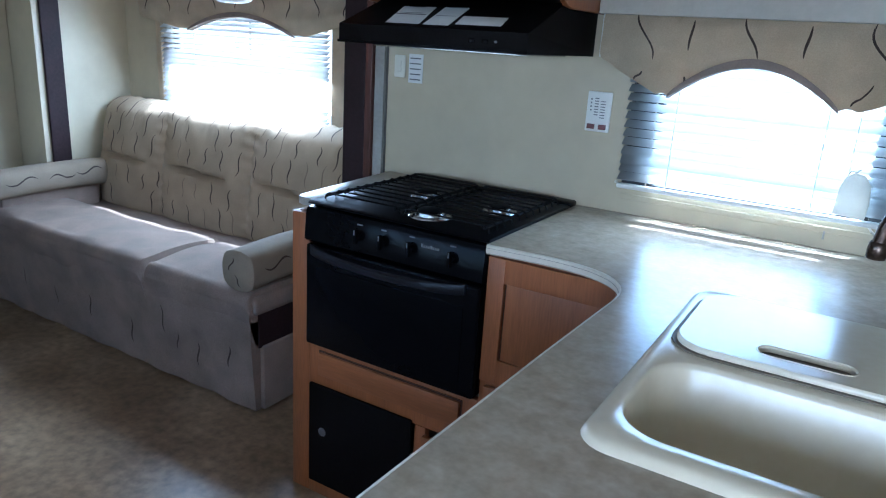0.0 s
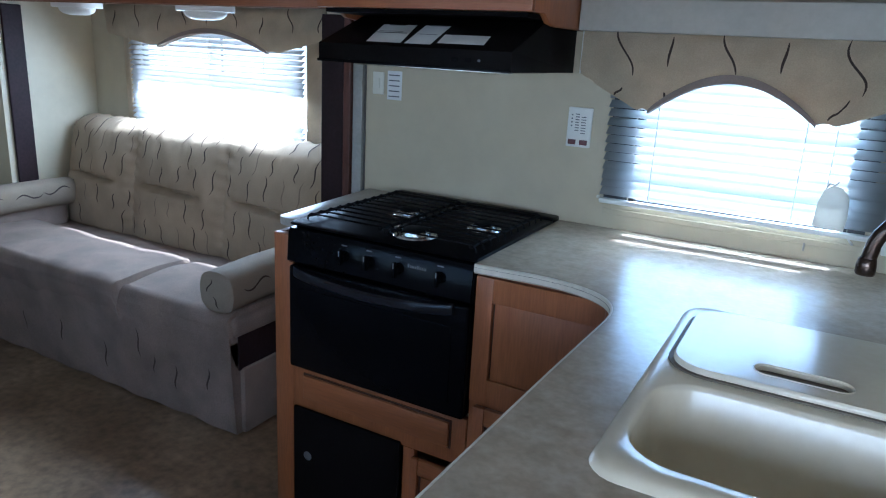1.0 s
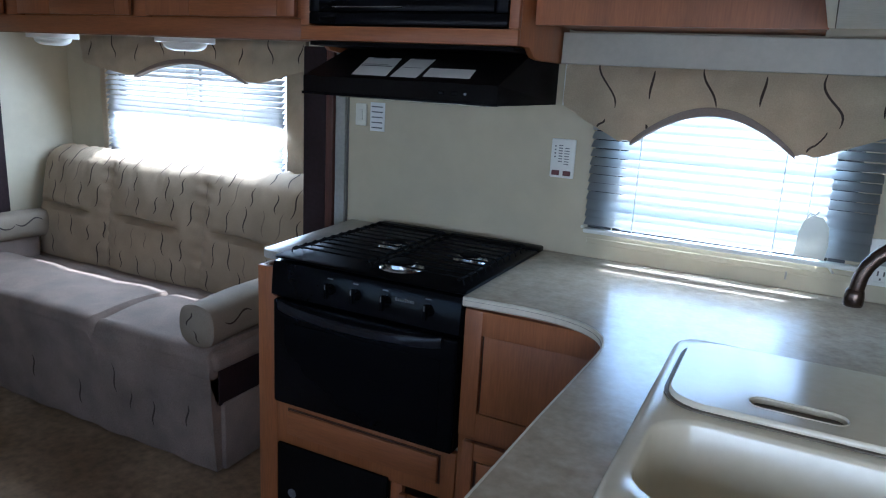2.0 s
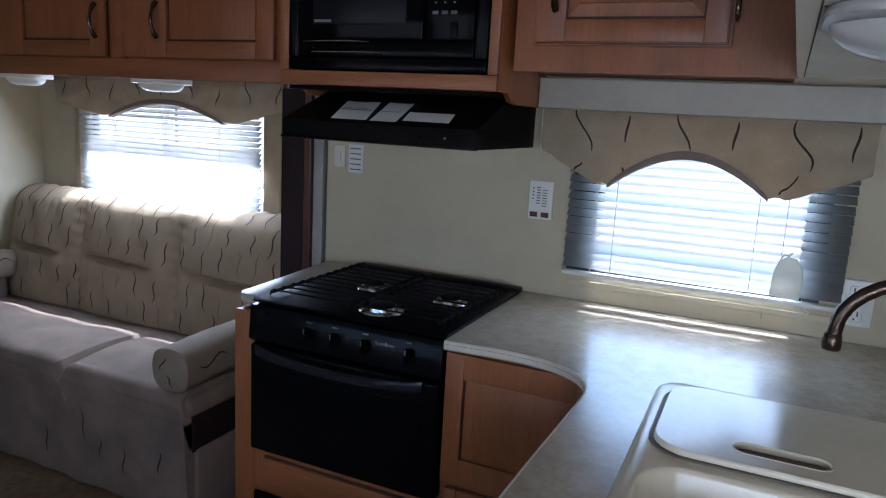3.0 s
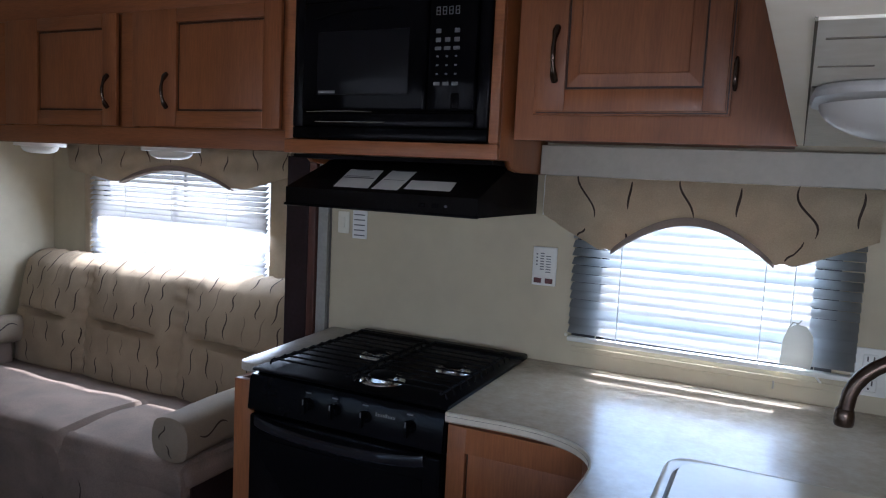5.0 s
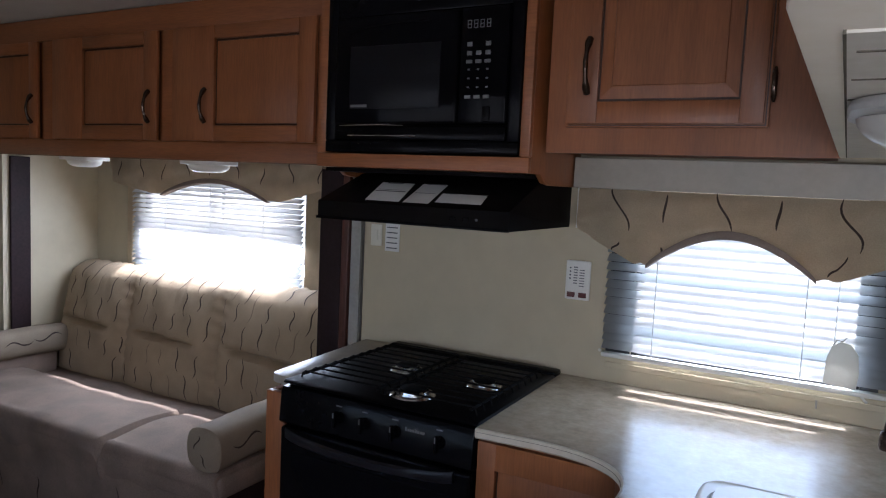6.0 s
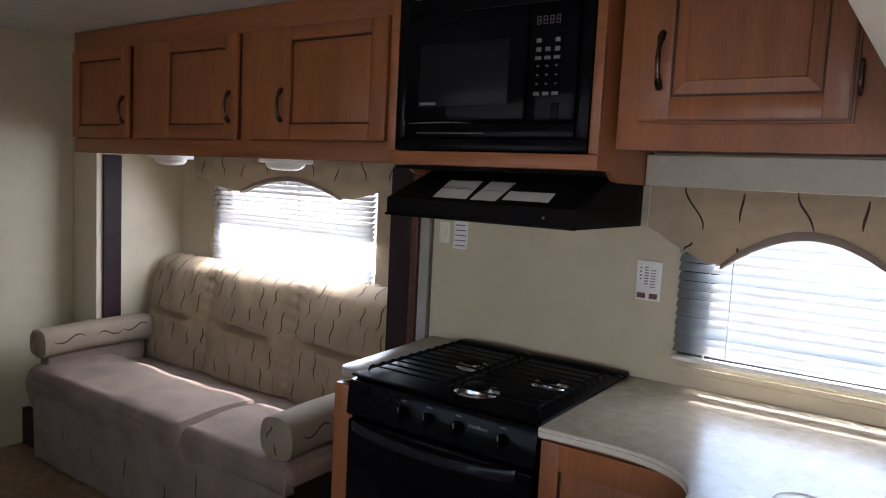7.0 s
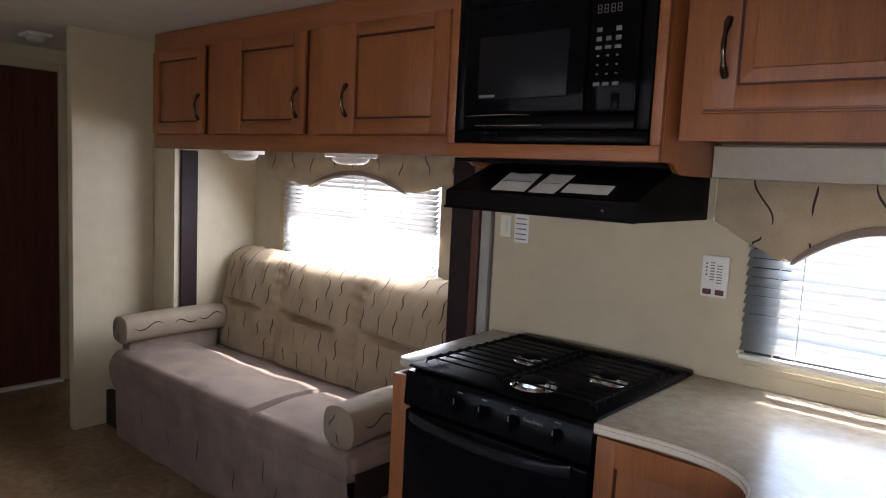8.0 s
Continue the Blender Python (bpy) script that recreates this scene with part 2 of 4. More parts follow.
def origin_of(ob):
    o = Vector((0, 0, 0))
    while ob:
        o += ob.location
        ob = ob.parent
    return o


def finish(ob, bm, mat, smooth):
    bmesh.ops.recalc_face_normals(bm, faces=bm.faces[:])
    bm.to_mesh(ob.data)
    bm.free()
    ob.data.materials.append(mat)
    if smooth:
        ob.data.polygons.foreach_set("use_smooth", [True] * len(ob.data.polygons))
        ob.data.set_sharp_from_angle(angle=radians(42))
    return ob


def part(name, bm, mat, parent, label="", smooth=True):
    """One mesh part under a thing or a part, given in world metres."""
    ob = new(name, bpy.data.meshes.new(name))
    o = origin_of(parent)
    bmesh.ops.translate(bm, verts=bm.verts[:], vec=-o)
    ob.parent = parent
    finish(ob, bm, mat, smooth)
    return tagged(ob, label) if label else ob


def thing(name, at, label, category, group="", kind=""):
    ob = new(name)
    ob.location = at
    ob.empty_display_size = 0.05
    return tagged(ob, label, category, group, kind)


def solid(name, bm, mat, label, category, group="", kind="", smooth=True):
    """A top-level thing that is one mesh."""
    ob = new(name, bpy.data.meshes.new(name))
    finish(ob, bm, mat, smooth)
    return tagged(ob, label, category, group, kind)


def structure(name, bm, mat, label, category):
    return solid(name, bm, mat, label, category, kind="structure", smooth=False)


def stroke(bm, fn, u0, v0, length, lean, wave, width, su, sv, lift=0.0012, n=8):
    """A thin tapered wavy thread mark on the surface fn(u, v); su, sv: metres for one unit of u and v."""
    rows = []
    for i in range(n + 1):
        t = i / n - 0.5
        du = lean * t * length + wave * math.sin(t * math.pi * 1.7)
        dv = t * length
        u, v = u0 + du / su, v0 + dv / sv
        u, v = min(max(u, 0.0), 1.0), min(max(v, 0.0), 1.0)
        p = Vector(fn(u, v))
        e = 0.004
        pu = (Vector(fn(min(u + e, 1), v)) - Vector(fn(max(u - e, 0), v))).normalized()
        pv = (Vector(fn(u, min(v + e, 1))) - Vector(fn(u, max(v - e, 0)))).normalized()
        nn = pu.cross(pv).normalized()
        w = width * (0.25 + 0.75 * math.cos(t * math.pi) ** 0.6 if abs(t) < 0.499 else 0.25)
        rows.append((p + nn * lift, pu, w))
    vs = [(bm.verts.new(p - d * w / 2), bm.verts.new(p + d * w / 2)) for p, d, w in rows]
    for (a, b), (c, d) in zip(vs, vs[1:]):
        bm.faces.new((a, b, d, c))


# ---- main measures ----
WY = 2.257            # face of the window wall
SY = 2.75             # face of the slide-out's outer wall
SX0, SX1 = -3.33, -1.42   # slide-out opening
CZ = 0.90             # worktop
CEILZ = 2.03
SOUTH = -0.38
WEST, EAST = -4.46, 1.25

# ---- structure ----
structure("floor", boxes((WEST - 0.1, SOUTH - 0.05, -0.05, EAST + 0.05, WY + 0.05, 0.0), (SX0 - 0.04, WY + 0.05, -0.05, SX1 + 0.04, SY + 0.04, 0.0)), FLOOR, "brown mottled vinyl floor with a soft sheen", "floor")
structure("ceiling", boxes((WEST - 0.1, SOUTH - 0.05, CEILZ, EAST + 0.05, WY + 0.05, CEILZ + 0.05), (SX0 - 0.04, WY + 0.05, CEILZ, SX1 + 0.04, SY + 0.04, CEILZ + 0.05)), CEIL, "pale flat ceiling of smooth panels", "ceiling")
KX0, KX1, KZ0, KZ1 = -0.365, 0.176, 0.972, 1.47     # kitchen window opening
structure("wall_north", boxes(
    (WEST - 0.06, WY, 0, SX0, WY + 0.05, CEILZ),
    (SX1, WY, 0, KX0, WY + 0.05, CEILZ),
    (KX1, WY, 0, EAST + 0.05, WY + 0.05, CEILZ),
    (KX0, WY, 0, KX1, WY + 0.05, KZ0),
    (KX0, WY, KZ1, KX1, WY + 0.05, CEILZ)), WALL, "mottled beige vinyl-covered wall behind the cooker and worktop", "wall")
SWX0, SWX1, SWZ0, SWZ1 = -2.97, -1.91, 0.86, 1.44    # sofa window opening
structure("wall_slide", boxes(
    (SX0 - 0.04, SY, 0, SWX0, SY + 0.04, CEILZ),
    (SWX1, SY, 0, SX1 + 0.04, SY + 0.04, CEILZ),
    (SWX0, SY, 0, SWX1, SY + 0.04, SWZ0),
    (SWX0, SY, SWZ1, SWX1, SY + 0.04, CEILZ)), WALL, "beige outer wall of the slide-out bay behind the sofa", "wall")
structure("wall_slide_west", boxes((SX0 - 0.04, WY + 0.05, 0, SX0, SY, CEILZ)), WALL, "beige end wall of the slide-out bay", "wall")
structure("wall_slide_east", boxes((SX1, WY + 0.05, 0, SX1 + 0.04, SY, CEILZ)), WALL, "beige end wall of the slide-out bay beside the cooker", "wall")
VX0, VX1 = -2.75, 1.12
structure("wall_south", boxes(
    (WEST - 0.06, SOUTH - 0.05, 0, VX0, SOUTH, CEILZ),
    (VX1, SOUTH - 0.05, 0, EAST + 0.05, SOUTH, CEILZ),
    (VX0, SOUTH - 0.05, 0, VX1, SOUTH, 0.94),
    (VX0, SOUTH - 0.05, 1.5, VX1, SOUTH, CEILZ)), WALL, "beige vinyl-covered wall with an added window opening, opposite the cooker", "wall")
structure("wall_east", boxes((EAST, SOUTH, 0, EAST + 0.05, WY, CEILZ)), WALL, "plain beige end wall beyond the worktop", "wall")
HY0, HY1 = 1.42, 2.12
structure("wall_west", boxes(
    (WEST - 0.05, SOUTH, 0, WEST, HY0, CEILZ),
    (WEST - 0.05, HY1, 0, WEST, WY, CEILZ),
    (WEST - 0.05, HY0, 1.90, WEST, HY1, CEILZ),
    (WEST - 0.09, HY0 - 0.05, 0, WEST - 0.051, HY1 + 0.05, CEILZ)), WALL, "shaded beige wall round the passage door", "wall")
structure("wall_partition", boxes((-3.60, 1.834, 0, -3.545, WY - 0.002, CEILZ), r=0.004), WALL, "beige partition end wall beside the sofa bay", "wall")

hall_door = thing("door_1", (WEST, (HY0 + HY1) / 2, 0), "closed dark brown passage door in a shaded hall", "door", kind="structure")
part("door_leaf", boxes((WEST - 0.04, HY0 + 0.001, 0.012, WEST - 0.004, HY1 - 0.001, 1.899), r=0.003), DOOR_BROWN, hall_door)
part("foot_strip", boxes((WEST - 0.003, HY0, 0.0, WEST + 0.05, HY1, 0.018), r=0.005), PLASTIC, hall_door, "pale strip along the door's foot")
part("door_frame", boxes((WEST + 0.001, HY1, 0, WEST + 0.014, HY1 + 0.05, 1.95), (WEST + 0.001, HY0 - 0.05, 0, WEST + 0.014, HY0, 1.95), (WEST + 0.001, HY0, 1.90, WEST + 0.014, HY1, 1.95), r=0.003), WALL, hall_door)

# trim round the slide-out opening
structure("trim_slide_left", boxes((SX0 + 0.001, WY + 0.03, 0, SX0 + 0.016, WY + 0.125, 1.463), r=0.004), SEAL, "dark brown upright trim on the slide-out side", "trim")
structure("slide_gap_dark", boxes((-3.543, 1.995, 0, -3.335, 2.03, 0.185), r=0.004), SEAL, "low dark board added to darken the gap between sofa and partition", "trim")
structure("trim_slide_right", boxes((-1.425, WY - 0.022, 0, -1.333, WY - 0.001, 1.455), r=0.004), SEAL, "dark brown upright trim between sofa and cooker", "trim")
structure("trim_slide_wood", boxes((-1.331, WY - 0.026, 0, -1.302, WY - 0.001, 1.455), r=0.004), DOOR_BROWN, "narrow wooden upright strip beside the dark trim", "trim")
structure("trim_slide_grey", boxes((-1.300, WY - 0.014, 0, -1.262, WY - 0.001, 1.455), r=0.002), TRIM_GREY, "grey upright strip where the cooker wall begins", "trim")
structure("trim_slide_gap", boxes((-1.260, WY - 0.005, 0.88, -1.254, WY - 0.001, 1.455)), EDGE_DARK, "thin dark joint at the edge of the wall", "trim")
structure("ground", boxes((-400, -400, -0.95, 400, 400, -0.9)), GROUND, "unseen ground outside, pale to bounce light into the blinds", "ground")


# ---- windows ----
def window(name, x0, x1, z0, z1, y, depth, label, sliding=True):
    w = thing(name, ((x0 + x1) / 2, y, z0), label, "window", kind="structure")
    f = 0.016
    part("window_frame", boxes((x0, y + 0.012, z0, x0 + f, y + depth, z1), (x1 - f, y + 0.012, z0, x1, y + depth, z1),
                               (x0 + f, y + 0.012, z0, x1 - f, y + depth, z0 + f), (x0 + f, y + 0.012, z1 - f, x1 - f, y + depth, z1), r=0.003), FRAME_DARK, w)
    mid = (x0 + x1) / 2
    if not sliding:
        part("pane", boxes((x0 + f, y + 0.028, z0 + f, x1 - f, y + 0.031, z1 - f)), PANE, w).visible_shadow = False
        return w
    part("mullion", boxes((mid - 0.008, y + 0.026, z0 + f, mid + 0.008, y + depth - 0.004, z1 - f), r=0.002), TRIM_GREY, w)
    for a, b in ((x0 + f, mid - 0.008), (mid + 0.008, x1 - f)):
        p = part("pane", boxes((a, y + 0.028, z0 + f, b, y + 0.031, z1 - f)), PANE, w)
        p.visible_shadow = False
    return w


window("window_1", KX0, KX1, KZ0, KZ1, WY, 0.05, "dark-framed window over the worktop, sunlit outside", False)
window("window_2", SWX0, SWX1, SWZ0, SWZ1, SY, 0.04, "dark-framed sliding window behind the sofa, sunlit outside")
window("added_window_3", VX0, VX1, 0.94, 1.5, SOUTH - 0.05, 0.05, "added unseen window opposite the cooker, for fill light")


structure("trim_window_flange", boxes((KX0 - 0.066, WY - 0.006, KZ0, KX0, WY - 0.001, KZ1 - 0.045), (KX1, WY - 0.006, KZ0, KX1 + 0.038, WY - 0.001, KZ1 - 0.045), r=0.002), FRAME_DARK, "dark flange of the worktop window against the wall", "trim")


def blind(name, x0, x1, z0, z1, y, pitch, tilt, label, cords, width=0.028, open_from=0.0, open_to=0.0, turn=0.0, wobble=2.5, mat=SLAT):
    """tilt: degrees, outer edge up; slats between open_from and open_to stand turn degrees steeper."""
    b = thing(name, ((x0 + x1) / 2, y, z1), label, "blind")
    part("head_rail", boxes((x0, y - 0.014, z1 - 0.028, x1, y + 0.014, z1), r=0.002), PLASTIC, b)
    part("bottom_rail", boxes((x0 + 0.002, y - 0.012, z0, x1 - 0.002, y + 0.012, z0 + 0.013), r=0.004), PLASTIC, b)
    n = int((z1 - 0.04 - (z0 + 0.02)) / pitch)
    # one slightly bowed slat, shared by all
    bm = bmesh.new()
    c, s = math.cos(radians(tilt)), math.sin(radians(tilt))
    def fn(u, v):
        q = (v - 0.5) * width
        h = 0.0018 * (1 - (2 * v - 1) ** 2)
        return Vector(((u - 0.5) * (x1 - x0 - 0.006), q * c - h * s, q * s + h * c))
    sheet(bm, fn, 6, 4)
    bmesh.ops.solidify(bm, geom=bm.faces[:], thickness=0.0006)
    me = bpy.data.meshes.new("slat")
    bmesh.ops.recalc_face_normals(bm, faces=bm.faces[:])
    bm.to_mesh(me)
    bm.free()
    me.materials.append(mat)
    me.polygons.foreach_set("use_smooth", [True] * len(me.polygons))
    rnd = random.Random(len(name) * 7 + int(x0 * 100))
    for i in range(n):
        ob = new("slat", me)
        ob.parent = b
        ob.location = Vector((0, 0, z0 + 0.03 + pitch * (i + 0.2) - z1))
        more = turn if open_from <= z0 + 0.03 + pitch * (i + 0.2) <= open_to else 0.0
        ob.rotation_euler = (radians(more + rnd.uniform(-wobble, wobble)), radians(rnd.uniform(-0.12, 0.12)), 0)
    for cx in cords:
        bm = bmesh.new()
        tube(bm, [(cx, y - 0.015, z0 + 0.01), (cx, y - 0.015, z1 - 0.02)], 0.0012, 5)
        part("ladder_cord", bm, CORD, b)
    return b


blind("kitchen_blind", -0.437, 0.262, 0.976, 1.428, WY - 0.026, 0.0238, 35, "white slatted blind half open over the worktop window", (-0.30, 0.05, 0.115), 0.033, 1.05, 1.07, 18, 0.8)
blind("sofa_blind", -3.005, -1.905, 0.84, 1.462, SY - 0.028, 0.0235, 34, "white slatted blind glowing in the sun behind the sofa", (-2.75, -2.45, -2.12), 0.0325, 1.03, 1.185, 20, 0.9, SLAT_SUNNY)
structure("trim_window_side", boxes((-3.055, SY - 0.03, 0.80, -3.012, SY - 0.001, 1.46), (-1.895, SY - 0.03, 0.80, -1.80, SY - 0.001, 1.46), r=0.008), VAL_FABRIC, "beige padded side strips of the sofa window", "trim")


# ---- valances ----
def valance(name, x0, x1, ztop, y, wall, zend0, zend1, cusp0, cusp1, cusp2, cusp3, zc, zpeak, label, rows, end_bead=False):
    """A padded box valance with a scalloped, arched lower edge."""
    v = thing(name, ((x0 + x1) / 2, wall, ztop), label, "valance")

    def lower(x):
        if x <= cusp0:
            t = (x - x0) / (cusp0 - x0)
            return zend0 + (zc - zend0) * (t ** 0.9)
        if x <= cusp1:
            t = (x - cusp0) / (cusp1 - cusp0)
            return zc + 0.006 * math.sin(t * math.pi)
        if x <= cusp2:
            t = (x - cusp1) / (cusp2 - cusp1)
            return zc + (zpeak - zc) * math.sin(t * math.pi) ** 0.85
        if x <= cusp3:
            t = (x - cusp2) / (cusp3 - cusp2)
            return zc + 0.006 * math.sin(t * math.pi)
        t = (x - cusp3) / (x1 - cusp3)
        return zc + (zend1 - zc) * (t ** 1.1)

    def fn(u, w):
        x = x0 + (x1 - x0) * u
        zl = lower(x)
        z = zl + (ztop - zl) * w
        bulge = 0.012 * math.sin(math.pi * min(1, max(0, w))) ** 0.5 + 0.0030 * math.sin(x * 41 + z * 23) + 0.0032 * math.sin(x * 23 - z * 75 + 1.5 * math.sin(x * 11))
        return Vector((x, y - bulge, z))
    bm = bmesh.new()
    sheet(bm, fn, 72, 10)
    # returns to the wall, top board
    for xe in (x0, x1):
        zl = lower(xe)
        sheet(bm, lambda a, b, xe=xe, zl=zl: Vector((xe, y + (wall - 0.002 - y) * a, zl + (ztop - zl) * b)), 2, 4)
    sheet(bm, lambda a, b: Vector((x0 + (x1 - x0) * a, y + (wall - 0.002 - y) * b, ztop)), 4, 1)
    bmesh.ops.remove_doubles(bm, verts=bm.verts[:], dist=0.0006)
    part("cover", bm, VAL_FABRIC, v)
    # lining just behind the face, and the welt along the lower edge
    bm = bmesh.new()
    prof = []
    n = 60
    for i in range(n + 1):
        x = x0 + (x1 - x0) * i / n
        prof.append((x, lower(x)))
    prof += [(x1, ztop - 0.004), (x0, ztop - 0.004)]
    prism(bm, prof, "y", y + 0.003, y + 0.010)
    part("backing_cloth", bm, VAL_FABRIC, v)
    bm = bmesh.new()
    pts = []
    for i in range(41):
        x = min(cusp1 + (cusp2 - cusp1) * i / 40, cusp2 - 1e-6)
        pts.append((x, lower(x)))
    g = []
    for x, z in pts:
        g.append([bm.verts.new((x, yy, zz)) for yy, zz in ((y - 0.007, z + 0.003), (y - 0.011, z - 0.004), (y - 0.011, z - 0.006 - 0.012 * math.sin(math.pi * (x - cusp1) / (cusp2 - cusp1)) ** 0.5), (y + 0.020, z - 0.008 - 0.012 * math.sin(math.pi * (x - cusp1) / (cusp2 - cusp1)) ** 0.5), (y + 0.004, z - 0.002))])
    for a, b in zip(g, g[1:]):
        for j in range(5):
            bm.faces.new((a[j], a[(j + 1) % 5], b[(j + 1) % 5], b[j]))
    bm.faces.new(g[0])
    bm.faces.new(g[-1][::-1])
    part("arch_band", bm, BAND, v, "taupe band under the arch")
    bm = bmesh.new()
    sx = x1 - x0
    for u, w, ln, wave, lean in rows:
        stroke(bm, fn, u, w, ln, lean, wave, 0.0066, sx, ztop - lower(x0 + sx * u), 0.0018, 12)
    if end_bead:
        part("end_bead", boxes((x0 - 0.004, y - 0.004, zend0, x0 - 0.0005, y + 0.006, ztop), r=0.001), PLASTIC, v, "thin white bead at the end")
    tagged(part("stitching", bm, STROKE, v, "dark brown wavy stitching"), kind="stuff")
    return v


KROWS = ((0.145, 0.73, 0.105, -0.010, -0.43), (0.29, 0.72, 0.07, 0.002, 0.05), (0.467, 0.52, 0.088, -0.005, -0.40), (0.62, 0.62, 0.072, 0.002, 0.08),
         (0.81, 0.66, 0.125, -0.016, -0.22), (0.947, 0.64, 0.08, 0.003, 0.06), (0.137, 0.12, 0.032, 0.003, 0.6), (0.285, 0.05, 0.018, 0.001, -0.3), (0.784, 0.17, 0.05, 0.004, 0.65))
valance("kitchen_valance", -0.515, 0.277, 1.4304, 2.197, WY, 1.322, 1.312, -0.355, -0.326, 0.066, 0.104, 1.238, 1.338,
        "beige woven window valance with an arched edge", KROWS, True)
SROWS = tuple((0.05 + 0.117 * i, 0.55 + 0.15 * ((i * 3) % 2), 0.075 + 0.03 * (i % 2), -0.008 if i % 2 else 0.006, -0.2 if i % 2 else 0.15) for i in range(9))
valance("sofa_valance", -3.10, -1.755, 1.494, 2.675, SY, 1.36, 1.38, -2.79, -2.745, -2.065, -2.015, 1.313, 1.398,
        "beige woven arched valance over the sofa window", SROWS)
structure("trim_over_window", boxes((-0.533, 2.192, 1.431, 0.80, WY - 0.001, 1.512), r=0.003), WHITE_BOARD, "pale board between valance and wall cabinet", "trim")
structure("sill_strip", boxes((-0.43, WY - 0.006, 0.940, 0.262, WY - 0.001, 0.957), r=0.002), WALL, "slim beige strip below the worktop window", "trim")


# ---- cabinets ----
def handle(x, y, z0, z1, parent, mat=BRONZE):
    """A bowed pull, upright, on a face that looks towards -y."""
    bm = bmesh.new()
    pts, rad = [], []
    for i in range(11):
        t = i / 10
        pts.append((x, y - 0.004 - 0.024 * math.sin(math.pi * t) ** 0.7, z0 + (z1 - z0) * t))
        rad.append((0.008, 0.009, 0.0062, 0.0048, 0.0056, 0.006, 0.0056, 0.0048, 0.0062, 0.009, 0.008)[i])
    tube(bm, pts, rad, 10)
    return part("handle", bm, mat, parent, "dark bronze bowed pull")


def cabinet_door(parent, x0, x1, z0, z1, y, px0, px1, pz0, pz1, raised=True):
    """A framed door on a face at y, its panel between px0..px1 and pz0..pz1."""
    t = 0.018
    d = part("door", boxes((x0 + 0.002, y - 0.006, z0 + 0.002, x1 - 0.002, y - 0.0005, z1 - 0.002)), WOOD_DARK, parent, "framed wooden door with a dark-coloured groove")
    for a, b in ((x0, px0), (px1, x1)):
        part("stile", boxes((a, y - t, z0, b, y - 0.003, z1), r=0.003), WOOD_V, d)
    for a, b in ((z0, pz0), (pz1, z1)):
        part("rail", boxes((px0 + 0.0005, y - t, a, px1 - 0.0005, y - 0.003, b), r=0.003), WOOD_H, d)
    g = 0.007
    bm = boxes((px0 + g, y - 0.010, pz0 + g, px1 - g, y - 0.002, pz1 - g), r=0.003)
    if raised:
        m = 0.02
        box(bm, px0 + g + m, y - 0.016, pz0 + g + m, px1 - g - m, y - 0.008, pz1 - g - m, r=0.005, seg=2)
    part("panel", bm, WOOD_V, d)
    return d


# wall cabinets over the sofa, in the slide-out
UY, UZ0, UX0, UX1 = 2.145, 1.466, -3.325, -1.30
uc = thing("sofa_wall_cabinet", ((UX0 + UX1) / 2, SY, UZ0), "honey-brown wooden wall cabinet with three framed doors over the sofa", "wall cabinet")
part("body", boxes((UX0, UY + 0.02, UZ0 + 0.045, UX1, SY - 0.004, CEILZ - 0.004)), WOOD_H, uc)
part("antiglare_strip", boxes((UX0, UY + 0.001, UZ0, UX1, UY + 0.02, UZ0 + 0.003)), UNDER_WOOD, uc)
part("face_frame", boxes((UX0, UY, UZ0 + 0.003, UX1, UY + 0.02, 1.532), (UX0, UY, 1.935, UX1, UY + 0.02, CEILZ - 0.004),
                         (UX0, UY, 1.533, -3.30, UY + 0.02, 1.934), (-2.83, UY, 1.533, -2.745, UY + 0.02, 1.934), (-2.105, UY, 1.533, -2.035, UY + 0.02, 1.934), (-1.385, UY, 1.533, UX1, UY + 0.02, 1.934), r=0.002), WOOD_H, uc)
part("bottom_panel", boxes((UX0, UY + 0.021, UZ0 + 0.030, UX1, SY - 0.004, UZ0 + 0.044)), UNDER_WOOD, uc)
for dx0, dx1, p0, p1, hx in ((-3.312, -2.842, -3.255, -2.90, -2.872), (-2.738, -2.112, -2.545, -2.185, -2.150), (-2.030, -1.378, -1.822, -1.447, -1.860)):
    d = cabinet_door(uc, dx0, dx1, 1.536, 1.932, UY, p0, p1, 1.590, 1.885, raised=False)
    handle(hx, UY - 0.018, 1.60, 1.715, d)

# microwave cabinet
MX0, MX1, MY, MZ0 = -1.150, -0.535, 1.868, 1.456
mc = thing("microwave_cabinet", ((MX0 + MX1) / 2, WY, MZ0), "honey-brown wooden housing round the microwave, above the hood", "wall cabinet")
for xa, xb in ((MX0, MX0 + 0.016), (MX1 - 0.016, MX1)):
    bm = bmesh.new()
    prism(bm, [(MY + 0.019, MZ0 + 0.001), (1.95, MZ0 + 0.001), (1.985, 1.436), (2.03, 1.431), (WY - 0.003, 1.431), (WY - 0.003, CEILZ - 0.004), (MY + 0.019, CEILZ - 0.004)], "x", xa, xb, r=0.002)
    part("side_panel", bm, WOOD_V, mc)
part("face_frame", boxes((MX0, MY, MZ0, MX1, MY + 0.019, 1.493), (MX0, MY, 1.493, -1.121, MY + 0.019, CEILZ - 0.004), (-0.560, MY, 1.493, MX1, MY + 0.019, CEILZ - 0.004), (-1.121, MY, 1.915, -0.560, MY + 0.019, CEILZ - 0.004), r=0.003), WOOD_H, mc)
part("shelf", boxes((MX0 + 0.017, MY + 0.02, 1.474, MX1 - 0.017, WY - 0.004, 1.49)), WOOD_H, mc)
part("underside", boxes((MX0 + 0.017, MY + 0.02, 1.445, MX1 - 0.017, WY - 0.004, 1.455)), BLACK_MATT, mc, "underside coloured black for the dark shade above the hood")

